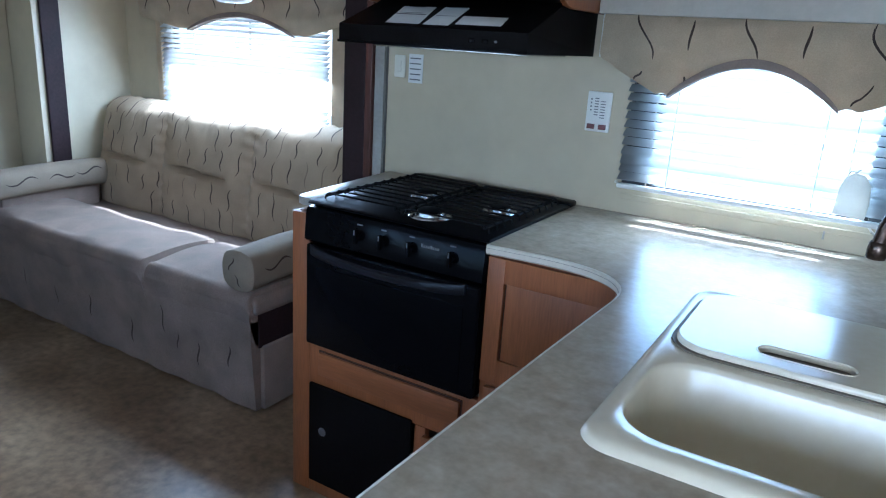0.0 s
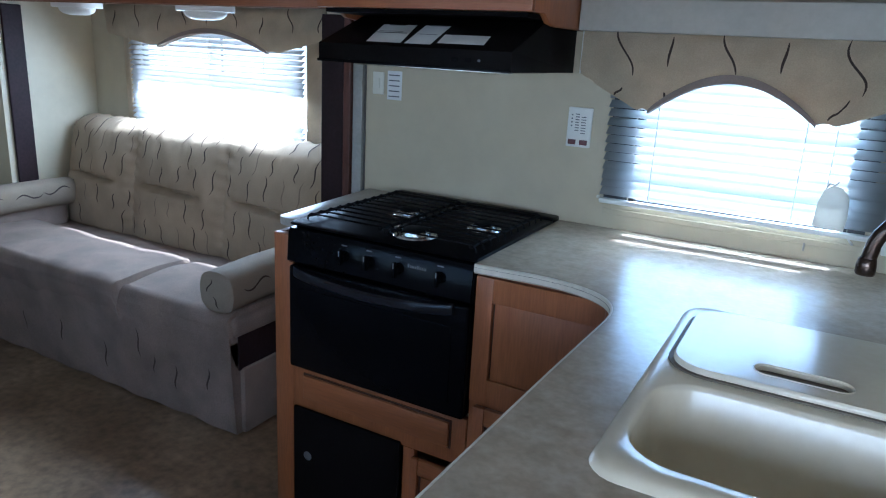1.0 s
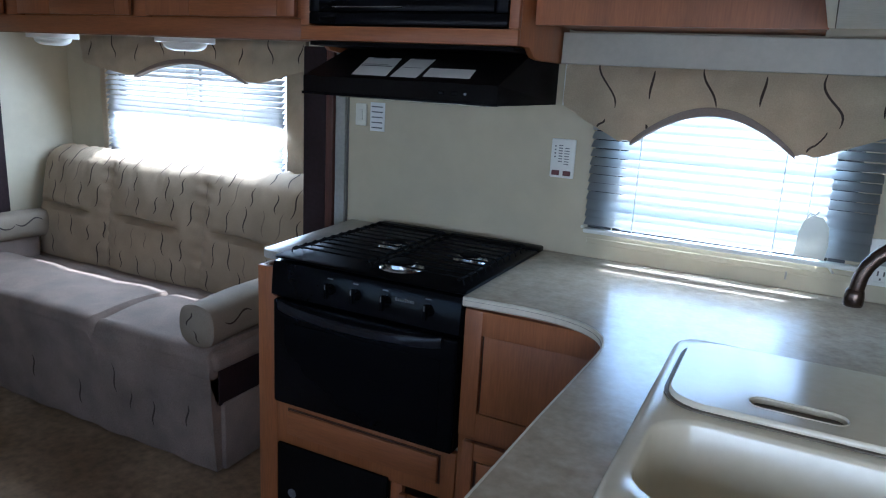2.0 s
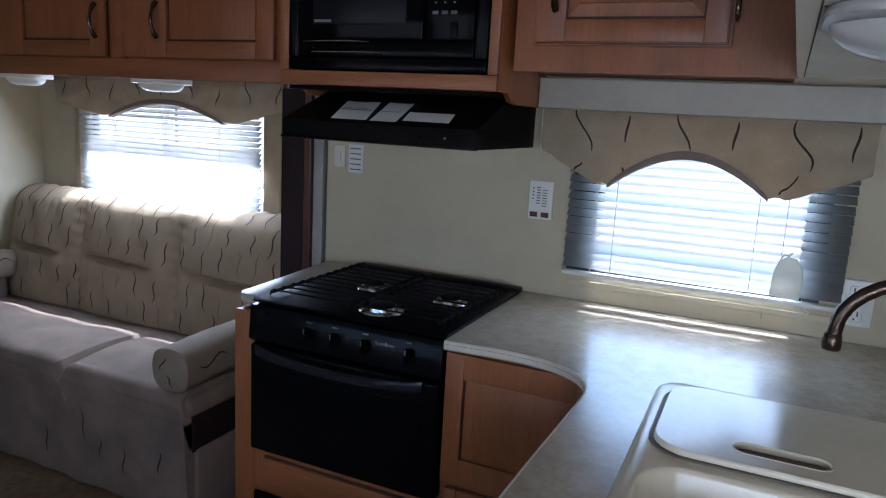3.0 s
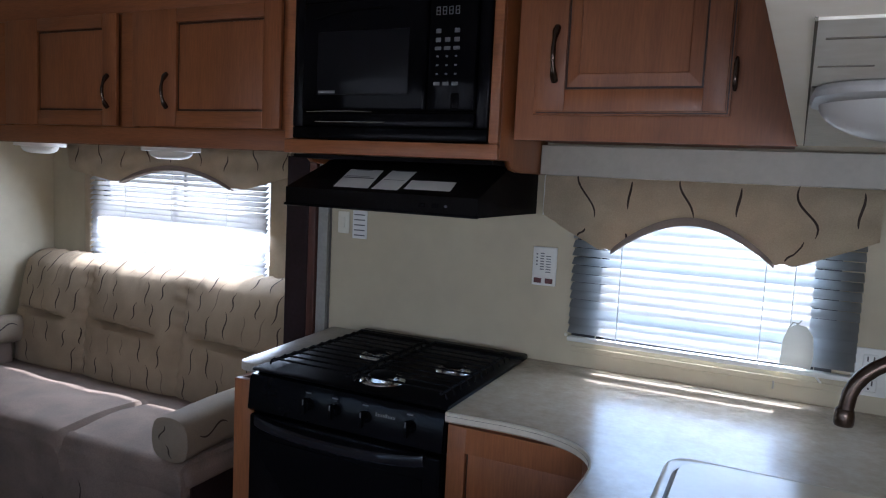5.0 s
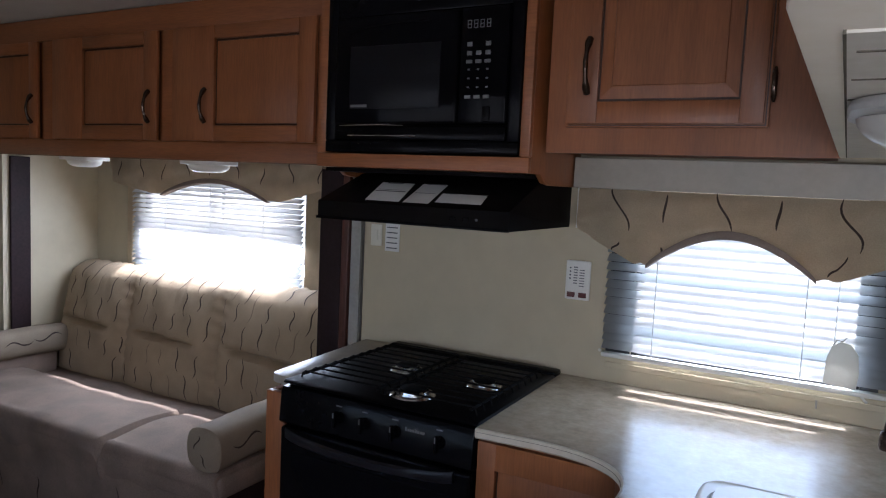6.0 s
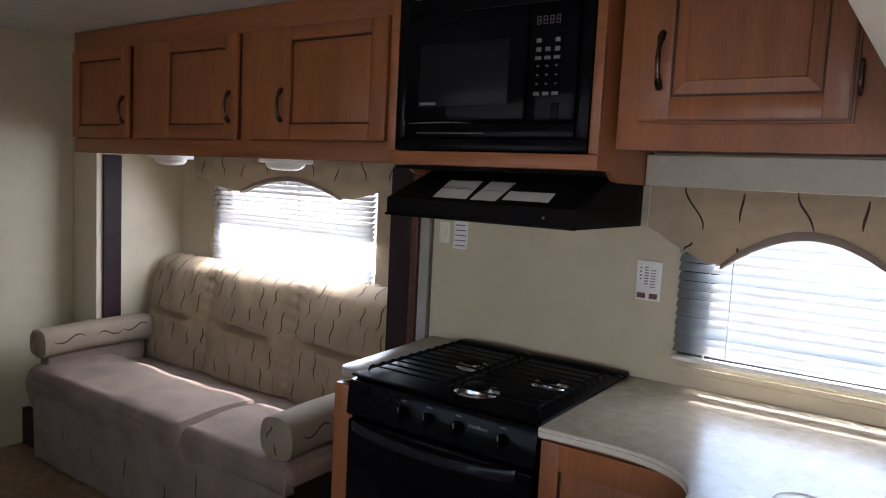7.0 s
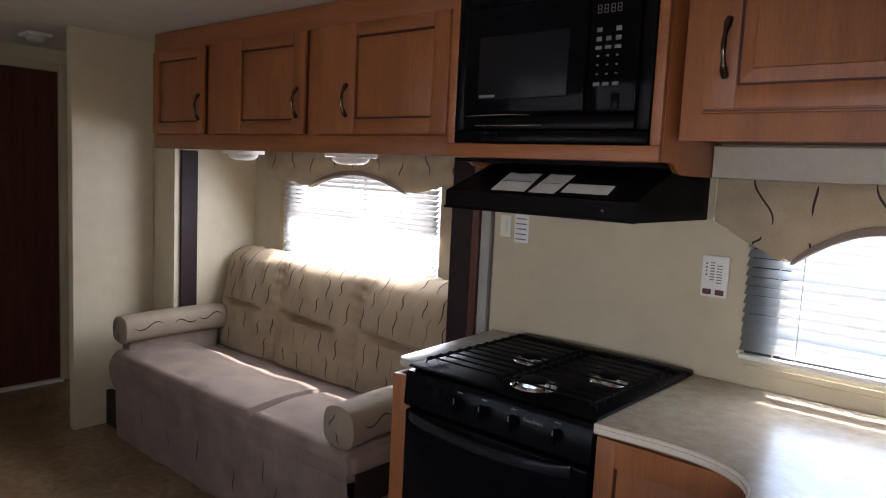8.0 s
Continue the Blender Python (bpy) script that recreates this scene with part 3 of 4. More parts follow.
mw = thing("microwave", (-0.84, MY, 1.495), "black built-in microwave oven with a keypad in a wooden housing", "microwave")
part("housing", boxes((-1.10, MY + 0.02, 1.50, -0.58, 2.20, 1.905)), BLACK_MATT, mw)
part("trim_frame", boxes((-1.119, MY - 0.006, 1.496, -0.562, MY + 0.014, 1.526), (-1.119, MY - 0.006, 1.526, -1.086, MY + 0.014, 1.912), (-0.592, MY - 0.006, 1.526, -0.562, MY + 0.014, 1.912), (-1.086, MY - 0.006, 1.84, -0.592, MY + 0.014, 1.912), r=0.004), BLACK, mw, "glossy black trim frame")
md = part("door", boxes((-1.084, MY - 0.018, 1.566, -0.722, MY + 0.012, 1.838), r=0.008, seg=3), BLACK_GLASS, mw, "black glass door")
part("door_window", boxes((-1.034, MY - 0.0205, 1.606, -0.768, MY - 0.0175, 1.762), r=0.001), DARK_WINDOW, md, "dark see-through mesh window")
part("lower_strip", boxes((-1.084, MY - 0.010, 1.528, -0.594, MY + 0.012, 1.562), r=0.004), BLACK, mw)
part("control_panel", boxes((-0.718, MY - 0.016, 1.566, -0.594, MY + 0.012, 1.838), r=0.006), BLACK_GLASS, mw)
bm = bmesh.new()
for i in range(4):
    xd = -0.700 + i * 0.0165
    for a in ((xd, 1.806, xd + 0.010, 1.8075), (xd, 1.7975, xd + 0.010, 1.799), (xd, 1.789, xd + 0.010, 1.7905), (xd, 1.7905, xd + 0.0013, 1.806), (xd + 0.0087, 1.7905, xd + 0.010, 1.806)):
        box(bm, a[0], MY - 0.0175, a[1], a[2], MY - 0.0158, a[3])
part("display", bm, KEY_GREY, mw, "pale segment display")
for row in range(7):
    for col in range(3):
        if row == 0 and col == 1:
            continue
        z = 1.757 - row * 0.0205
        w = 0.016 if row in (2, 6) else (0.013 if row < 2 else 0.006)
        h = 0.008 if row in (2, 6) else (0.010 if row < 2 else 0.004)
        x = -0.692 + col * 0.024
        part("key", boxes((x - w / 2, MY - 0.0185, z - h, x + w / 2, MY - 0.0155, z), r=0.001), KEY_GREY, mw)
part("latch_button", boxes((-0.652, MY - 0.019, 1.572, -0.632, MY - 0.0155, 1.608), r=0.002), BLACK, mw)
part("maker_mark", boxes((-1.028, MY - 0.0215, 1.609, -0.978, MY - 0.0203, 1.616)), KEY_GREY, mw, "small pale maker's mark")
part("lower_glint", tube(bmesh.new(), [(-1.042, MY - 0.0105, 1.5385), (-0.835, MY - 0.0105, 1.5385)], 0.0016, 8), STEEL, mw, "thin steel tube standing in for a highlight")
part("door_glint", tube(bmesh.new(), [(-1.066, MY - 0.0165, 1.563), (-1.0, MY - 0.018, 1.5645), (-0.93, MY - 0.0185, 1.565), (-0.868, MY - 0.018, 1.563)], [0.0008, 0.0018, 0.0018, 0.0008], 8), STEEL, mw, "thin steel tube standing in for a highlight under the door")
bm = bmesh.new()
tube(bm, [(-1.04, MY - 0.020, 1.795), (-0.98, MY - 0.021, 1.808), (-0.88, MY - 0.021, 1.815), (-0.80, MY - 0.020, 1.813)], 0.003, 8)
part("door_arc_glint", bm, BLACK, mw)

# wall cabinet over the worktop window
RY, RX0, RX1, RZ0 = 1.928, -0.518, 0.088, 1.508
rc = thing("window_wall_cabinet", ((RX0 + RX1) / 2, WY, RZ0), "honey-brown wooden wall cabinet with a raised-panel door over the window", "wall cabinet")
part("body", boxes((RX0, RY + 0.02, RZ0 + 0.012, RX1 - 0.002, WY - 0.004, CEILZ - 0.004)), WOOD_V, rc)
part("face_frame", boxes((RX0, RY, RZ0, RX1, RY + 0.02, 1.574), (RX0, RY, 1.574, -0.462, RY + 0.02, CEILZ - 0.004), (-0.06, RY, 1.574, RX1, RY + 0.02, CEILZ - 0.004)), WOOD_V, rc)
d = part("door", boxes((-0.470, RY - 0.0135, 1.566, -0.044, RY - 0.0005, 1.99), r=0.002), WOOD_V, rc, "raised-panel wooden door with a dark-coloured groove")
# the door's edge is moulded: a bead, a small step and the flat of the frame
for x0, x1, z0, z1, name, mat in ((-0.462, -0.397, 1.574, 1.985, "stile", WOOD_V), (-0.099, -0.053, 1.574, 1.985, "stile", WOOD_V), (-0.397, -0.099, 1.574, 1.622, "rail", WOOD_V), (-0.397, -0.099, 1.944, 1.985, "rail", WOOD_V)):
    part(name, boxes((x0, RY - 0.019, z0, x1, RY - 0.012, z1), r=0.0015), mat, d)
part("groove", boxes((-0.396, RY - 0.0165, 1.623, -0.3925, RY - 0.0132, 1.943), (-0.1035, RY - 0.0165, 1.623, -0.100, RY - 0.0132, 1.943), (-0.3925, RY - 0.0165, 1.623, -0.1035, RY - 0.0132, 1.6275)), WOOD_DARK, d, "dark-coloured groove")
bm = bmesh.new()
bevel_in = [(-0.392, 1.628, -0.104, 1.942, -0.0138), (-0.366, 1.655, -0.130, 1.918, -0.0175), (-0.364, 1.657, -0.132, 1.916, -0.0205)]
rows = [[bm.verts.new(p) for p in ((a, RY + h, b), (c, RY + h, b), (c, RY + h, e), (a, RY + h, e))] for a, b, c, e, h in bevel_in]
for p, q in zip(rows, rows[1:]):
    for i in range(4):
        bm.faces.new((p[i], p[(i + 1) % 4], q[(i + 1) % 4], q[i]))
bm.faces.new(rows[-1])
part("panel", bm, WOOD_V, d, smooth=False)
part("bead", boxes((-0.462, RY - 0.0165, 1.5690, -0.048, RY - 0.0132, 1.5715), (-0.0505, RY - 0.0165, 1.5715, -0.048, RY - 0.0132, 1.985)), WOOD_DARK, d, "thin dark line along the moulded edge")
handle(-0.420, RY - 0.018, 1.640, 1.760, d)
for z in (1.618, 1.90):
    bm = bmesh.new()
    tube(bm, [(-0.039, RY - 0.006, z), (-0.039, RY - 0.014, z + 0.012), (-0.039, RY - 0.014, z + 0.056), (-0.039, RY - 0.006, z + 0.068)], [0.003, 0.0055, 0.0055, 0.003], 8)
    part("hinge", bm, BRONZE, d, "dark bronze hinge")

# overhead cabinet above the sink leg, with a pale underside and its lamp
OX, OY0, OY1, OZ = 0.052, 0.62, 1.925, 1.510
def overhead_outline(ins):
    pts = [(OX + 0.036 + ins, OY1 - ins), (OX + ins, OY0 + 0.12)]
    pts += [(OX + 0.12 - (0.12 - ins) * math.cos(radians(a)), OY0 + 0.12 - (0.12 - ins) * math.sin(radians(a))) for a in range(9, 91, 9)]
    return pts + [(0.85, OY0 + ins), (0.85, OY1 - ins)]
oh = thing("overhead_cabinet", (0.45, 1.4, OZ), "wooden overhead cabinet with a white underside above the sink", "wall cabinet")
bm = bmesh.new()
prism(bm, overhead_outline(0.0), "z", OZ + 0.03, CEILZ - 0.004)
part("body", bm, WOOD_V, oh)
bm = bmesh.new()
prism(bm, overhead_outline(-0.003), "z", OZ, OZ + 0.0295, r=0.003)
part("underside", bm, UNDER_BOARD, oh, "white underside board")
part("inner_board", prism(bmesh.new(), [(0.0757, 0.78), (0.83, 0.78), (0.83, 1.90), (0.0985, 1.90)], "z", OZ - 0.002, OZ - 0.0002), UNDER_GREY, oh, "grey slotted board")
part("seam", prism(bmesh.new(), [(0.0740, 0.78), (0.0758, 0.78), (0.0986, 1.90), (0.0968, 1.90)], "z", OZ - 0.0024, OZ + 0.004), SLOT_DARK, oh)
for yy in (0.83, 0.935, 1.045):
    part("slot", boxes((0.0818, yy - 0.0015, OZ - 0.0028, 0.118, yy + 0.0015, OZ + 0.004)), SLOT_DARK, oh)
bm = bmesh.new()
tube(bm, [(OX + 0.010, 1.20, 1.62), (OX - 0.016, 1.20, 1.63), (OX - 0.018, 1.20, 1.67), (OX - 0.016, 1.20, 1.71), (OX + 0.010, 1.20, 1.72)], 0.005, 8)
part("handle", bm, BRONZE, oh, "dark bronze bowed pull")
lamp = thing("ceiling_lamp", (0.24, 1.08, OZ), "unlit oval lamp with a clear lens under the overhead cabinet", "lamp")
bm = bmesh.new()
prism(bm, rounded(0.083, 0.995, 0.40, 1.165, 0.050, 8), "z", OZ - 0.014, OZ - 0.0022, r=0.005)
part("lamp_base", bm, PLASTIC_GREY, lamp)


def dome(bm, cx, cy, rx, ry, ztop, depth, k=32, rings=8):
    prev = None
    for i in range(rings + 1):
        a = (math.pi / 2) * i / rings
        f, z = math.cos(a) ** 0.55 if i < rings else 0.02, ztop - depth * math.sin(a)
        ring = [bm.verts.new((cx + rx * f * math.cos(2 * math.pi * j / k), cy + ry * f * math.sin(2 * math.pi * j / k), z)) for j in range(k)]
        if prev:
            for j in range(k):
                bm.faces.new((prev[j], prev[(j + 1) % k], ring[(j + 1) % k], ring[j]))
        else:
            bm.faces.new(ring)
        prev = ring
    bm.faces.new(prev[::-1])
    return bm


part("lens", dome(bmesh.new(), 0.2415, 1.08, 0.152, 0.079, OZ - 0.0145, 0.036), LENS, lamp, "clear plastic lens")

for lx in (-2.87, -2.09):
    u = thing("cabinet_lamp", (lx, 2.36, UZ0), "unlit white oval lamp under the sofa wall cabinet", "lamp", "lamps under the sofa cabinet")
    bm = bmesh.new()
    prism(bm, rounded(lx - 0.13, 2.30, lx + 0.13, 2.42, 0.055, 8), "z", UZ0 - 0.010, UZ0 + 0.031, r=0.003)
    part("lamp_base", bm, PLASTIC, u)
    part("lens", dome(bmesh.new(), lx, 2.36, 0.105, 0.052, UZ0 - 0.0105, 0.03), POUCH, u, "milky ribbed lens")

# ---- range hood ----
HX0, HX1 = -1.106, -0.556
hd = thing("range_hood", ((HX0 + HX1) / 2, WY, 1.32), "black range hood with paper leaflets taped on its sloping top", "range hood")
bm = bmesh.new()
prism(bm, [(1.823, 1.320), (1.823, 1.366), (1.832, 1.370), (2.015, 1.441), (2.04, 1.4445), (WY - 0.003, 1.4445), (WY - 0.003, 1.320)], "x", HX0, HX1, r=0.003)
part("canopy", bm, BLACK_MATT, hd)
part("front_lip", boxes((HX0 - 0.002, 1.8195, 1.319, HX1 + 0.002, 1.8225, 1.326), r=0.001), BLACK, hd)
for hx in (-0.70, -0.665):
    part("switch", boxes((hx - 0.008, 1.818, 1.338, hx + 0.008, 1.823, 1.348), r=0.0015), BLACK, hd)
bm = bmesh.new()
lathe(bm, (-0.637, 1.8205, 1.343), [(0.001, -0.002), (0.003, -0.002), (0.003, 0.002)], 10, "y")
part("indicator", bm, KEY_GREY, hd)
part("filter", boxes((HX0 + 0.06, 1.90, 1.314, HX1 - 0.06, 2.20, 1.319), r=0.001), STEEL, hd)


def leaflet(x0, x1, y0, y1, skew, lines):
    """A sheet of paper lying on the hood's slope."""
    def z_at(y):
        return 1.3712 + (y - 1.832) * 0.388
    p = thing("paper_leaflet", ((x0 + x1) / 2, (y0 + y1) / 2, z_at((y0 + y1) / 2)), "white printed paper leaflet lying on the hood", "paper", "leaflets on the hood")
    bm = bmesh.new()
    sheet(bm, lambda u, v: Vector((x0 + (x1 - x0) * u + skew * v, y0 + (y1 - y0) * v, z_at(y0 + (y1 - y0) * v) + 0.0012 + 0.0015 * math.sin(u * 3.1) * math.sin(v * 3.1))), 6, 4)
    part("sheet", bm, PAPER, p)
    for v0, v1, u0, u1 in lines:
        bm = bmesh.new()
        sheet(bm, lambda u, v: Vector((x0 + (x1 - x0) * (u0 + (u1 - u0) * u) + skew * (v0 + (v1 - v0) * v), y0 + (y1 - y0) * (v0 + (v1 - v0) * v), z_at(y0 + (y1 - y0) * (v0 + (v1 - v0) * v)) + 0.0036)), 1, 1)
        part("print_bar", bm, INK, p)


leaflet(-0.965, -0.862, 1.836, 1.956, -0.026, ((0.9, 0.94, 0.2, 0.7), (0.46, 0.50, 0.05, 0.95), (0.55, 0.57, 0.1, 0.8)))
leaflet(-0.851, -0.777, 1.835, 1.958, -0.012, ((0.92, 0.97, 0.2, 0.95), (0.45, 0.47, 0.1, 0.9)))
leaflet(-0.765, -0.640, 1.846, 1.902, -0.009, ((0.86, 0.92, 0.1, 0.35),))

# ---- fittings on the wall ----
th = thing("control_plate", (-0.52, WY, 1.12), "white wall plate with indicator lights and two dark red switches", "control panel")
part("plate", boxes((-0.556, WY - 0.010, 1.118, -0.486, WY - 0.001, 1.228), r=0.003), PLASTIC, th)
for sx in (-0.549, -0.516):
    part("switch", boxes((sx, WY - 0.0135, 1.125, sx + 0.022, WY - 0.009, 1.139), r=0.001), RED_KEY, th, "dark red rocker switch")
for i in range(4):
    part("indicator", boxes((-0.545, WY - 0.0115, 1.175 + i * 0.010, -0.541, WY - 0.0095, 1.179 + i * 0.010)), INK, th)
bm = bmesh.new()
for i in range(7):
    box(bm, -0.533, WY - 0.0112, 1.163 + i * 0.0075, -0.522, WY - 0.0097, 1.166 + i * 0.0075)
    box(bm, -0.516, WY - 0.0112, 1.156 + i * 0.0075, -0.502, WY - 0.0097, 1.1585 + i * 0.0075)
part("print_bar", bm, KEY_GREY, th, "grey unreadable print")
sw = thing("wall_switch", (-1.204, WY, 1.215), "ivory rocker switch plate on the cooker wall", "switch")
part("plate", boxes((-1.226, WY - 0.008, 1.214, -1.184, WY - 0.001, 1.284), r=0.003), PLASTIC_BEIGE, sw)
part("rocker", boxes((-1.213, WY - 0.012, 1.232, -1.197, WY - 0.0075, 1.266), r=0.002), PLASTIC_BEIGE, sw)
st = thing("notice_sticker", (-1.146, WY, 1.20), "white notice sticker with rows of small print", "sticker")
part("paper", boxes((-1.172, WY - 0.003, 1.20, -1.118, WY - 0.001, 1.29), r=0.0005), PAPER, st)
for i in range(5):
    part("print_bar", boxes((-1.166, WY - 0.0042, 1.209 + i * 0.0165, -1.126, WY - 0.0028, 1.2125 + i * 0.0165)), INK, st)
so = thing("wall_socket", (0.293, WY, 0.943), "white double wall socket beside the window", "socket")
part("plate", boxes((0.254, WY - 0.008, 0.943, 0.331, WY - 0.001, 1.058), r=0.003), PLASTIC, so)
part("test_button", boxes((0.281, WY - 0.0105, 0.994, 0.304, WY - 0.0075, 1.006), r=0.001), PLASTIC_GREY, so)
for z in (1.030, 0.972):
    part("outlet", boxes((0.276, WY - 0.011, z - 0.018, 0.309, WY - 0.0075, z + 0.014), r=0.004), PLASTIC, so)
    for dx in (0.286, 0.299):
        part("slot", boxes((dx - 0.0017, WY - 0.0118, z - 0.003, dx + 0.0017, WY - 0.0105, z + 0.009)), EDGE_DARK, so)
    part("slot", boxes((0.2905, WY - 0.0118, z - 0.013, 0.2945, WY - 0.0105, z - 0.008)), EDGE_DARK, so)
pouch = thing("plastic_pouch", (0.135, WY - 0.05, 1.0), "translucent plastic parts pouch hung before the blind", "pouch")
bm = bmesh.new()
prism(bm, [(0.098, 1.0), (0.166, 0.994), (0.170, 1.03), (0.166, 1.075), (0.150, 1.098), (0.128, 1.103), (0.110, 1.09), (0.101, 1.06)], "y", WY - 0.052, WY - 0.044, r=0.0025)
part("bag", bm, POUCH, pouch)
bm = bmesh.new()
tube(bm, [(0.113, WY - 0.048, 1.092), (0.120, WY - 0.055, 1.107), (0.131, WY - 0.055, 1.104), (0.138, WY - 0.048, 1.112)], 0.002, 6)
part("tie", bm, PLASTIC, pouch)
hk = bmesh.new()
tube(hk, [(0.168, WY - 0.012, 0.985), (0.176, WY - 0.03, 0.982), (0.186, WY - 0.034, 0.970), (0.192, WY - 0.02, 0.962)], 0.003, 8)
solid("blind_hook", hk, PLASTIC, "small white blind hold-down hook at the window foot", "hook")
bm = bmesh.new()
lathe(bm, (-0.447, WY - 0.001, 0.985), [(0.001, -0.003), (0.004, -0.002), (0.005, 0.0)], 12, "y")
solid("wall_screw", bm, PLASTIC_BEIGE, "small capped screw in the beige wall", "screw")
bm = bmesh.new()
tube(bm, [(0.09, WY - 0.006, 0.945), (0.09, WY - 0.009, 0.925)], 0.0025, 6)
solid("sill_clip", bm, TRIM_GREY, "small grey clip under the window strip", "clip")

# ---- base cabinets and worktop ----
bc = thing("cooker_base_cabinet", (-0.83, 1.99, 0), "honey-brown wooden base cabinet that houses the cooker and heater", "base cabinet")
FY = 1.716
part("side_panel", boxes((-1.168, FY + 0.02, 0.0, -1.150, WY - 0.003, 0.868)), WOOD_V, bc)
part("face_frame", boxes((-1.170, FY, 0.0, -1.106, FY + 0.02, 0.868), (-1.106, FY, 0.36, -0.556, FY + 0.02, 0.492), (-1.106, FY, 0.0, -0.556, FY + 0.02, 0.042),
                         (-0.735, FY, 0.042, -0.70, FY + 0.02, 0.36), (-0.575, FY, 0.042, -0.556, FY + 0.02, 0.36), r=0.003), WOOD_V, bc)
part("dummy_drawer", boxes((-1.062, FY - 0.012, 0.404, -0.60, FY - 0.0005, 0.474), r=0.004), WOOD_H, bc)
part("drawer_gap_shade", boxes((-1.066, FY - 0.003, 0.400, -0.596, FY + 0.001, 0.478)), WOOD_DARK, bc)
d = cabinet_door(bc, -0.702, -0.575, 0.06, 0.345, FY, -0.68, -0.60, 0.10, 0.30, raised=False)
ht = thing("heater_grille", (-0.92, FY, 0.04), "black metal heater cover with a pale round badge", "heater")
part("cover", boxes((-1.096, FY - 0.012, 0.048, -0.740, FY - 0.001, 0.372), r=0.004), BLACK_MATT, ht)
bm = bmesh.new()
lathe(bm, (-1.043, FY - 0.013, 0.228), [(0.011, 0.002), (0.014, -0.001), (0.0115, -0.002), (0.010, 0.0)], 24, "y")
box(bm, -1.047, FY - 0.0145, 0.220, -1.044, FY - 0.012, 0.236)
box(bm, -1.041, FY - 0.0145, 0.222, -1.038, FY - 0.012, 0.234)
part("badge", bm, KEY_GREY, ht, "pale round badge")

cc = thing("corner_base_cabinet", (-0.38, 1.99, 0), "honey-brown wooden corner base cabinet under the worktop", "base cabinet")
part("body", boxes((-0.552, FY + 0.02, 0.0, -0.18, WY - 0.003, 0.8755)), WOOD_V, cc)
part("face_frame", boxes((-0.553, FY, 0.0, -0.18, FY + 0.0195, 0.8755), r=0.002), WOOD_V, cc)
d = part("door", boxes((-0.545, FY - 0.006, 0.562, -0.202, FY - 0.0005, 0.868)), WOOD_DARK, cc, "wooden door with a dark-coloured groove")
part("stile", boxes((-0.547, FY - 0.018, 0.56, -0.5035, FY - 0.003, 0.873), r=0.002), WOOD_V, d)
part("stile", boxes((-0.245, FY - 0.018, 0.56, -0.20, FY - 0.003, 0.873), r=0.002), WOOD_V, d)
for a, b in ((0.56, 0.622), (0.815, 0.873)):
    part("rail", boxes((-0.5035, FY - 0.0178, a, -0.245, FY - 0.003, b)), WOOD_V, d)
part("panel", boxes((-0.4975, FY - 0.0145, 0.6235, -0.2465, FY - 0.003, 0.8135), r=0.001), WOOD_V, d)
d = cabinet_door(cc, -0.535, -0.20, 0.06, 0.545, FY, -0.505, -0.235, 0.11, 0.50, raised=False)
pc = thing("sink_base_cabinet", (0.25, 1.15, 0), "honey-brown wooden base cabinet under the sink", "base cabinet")
part("body", boxes((-0.178, 0.64, 0.0, -0.160, FY - 0.002, 0.8755), (-0.16, 0.64, 0.0, 0.70, 0.66, 0.8755), (0.68, 0.66, 0.0, 0.70, WY - 0.003, 0.8755), (-0.16, 0.66, 0.0, 0.68, WY - 0.003, 0.05)), WOOD_V, pc)

# worktop: an L with a round inner corner and a hole for the sink
SKX0, SKX1, SKY0, SKY1 = -0.085, 0.56, 1.030, 1.695
wt = thing("worktop", (0.2, 1.6, CZ), "glossy mottled grey-beige laminate worktop with a rounded inner corner", "worktop")
T0 = CZ - 0.023
corner = []
for i in range(15):
    a = radians(90 * i / 14)
    corner.append((-0.420 + 0.221 * max(0.0, math.sin(a)) ** 0.77, 1.530 + 0.178 * max(0.0, math.cos(a)) ** 0.77))


def holed_plate(outer, hole, z0, z1):
    """A flat board with one opening through it."""
    bm = bmesh.new()
    levels = []
    for z in (z0, z1):
        loops = [[bm.verts.new((*p, z)) for p in pts] for pts in (outer, hole)]
        edges = [bm.edges.new((lp[i], lp[(i + 1) % len(lp)])) for lp in loops for i in range(len(lp))]
        bmesh.ops.triangle_fill(bm, edges=edges, use_beauty=True, use_dissolve=False)
        levels.append(loops)
    for low, high in zip(*levels):
        for i in range(len(low)):
            k = (i + 1) % len(low)
            bm.faces.new((low[i], low[k], high[k], high[i]))
    return bm


edge_line = [(-0.553, 1.697)] + corner + [(-0.208, 1.24), (-0.219, 0.68), (-0.205, 0.62), (-0.16, 0.60)]
sink_hole = rounded(SKX0 + 0.022, SKY0 + 0.022, SKX1 - 0.022, SKY1 - 0.022, 0.05)
part("top", holed_plate(edge_line + [(0.72, 0.60), (0.72, WY - 0.002), (-0.553, WY - 0.002)], sink_hole, T0, CZ), COUNTER, wt, smooth=False)
strip = bmesh.new()
prism(strip, [(-1.198, 1.80), (-1.196, 1.775), (-1.186, 1.76), (-1.17, 1.752), (-1.106, 1.750), (-1.106, WY - 0.002), (-1.235, WY - 0.002)], "z", T0, CZ, r=0.003)
ws = solid("worktop_strip", strip, COUNTER_STRIP, "narrow mottled laminate worktop strip beside the cooker", "worktop")


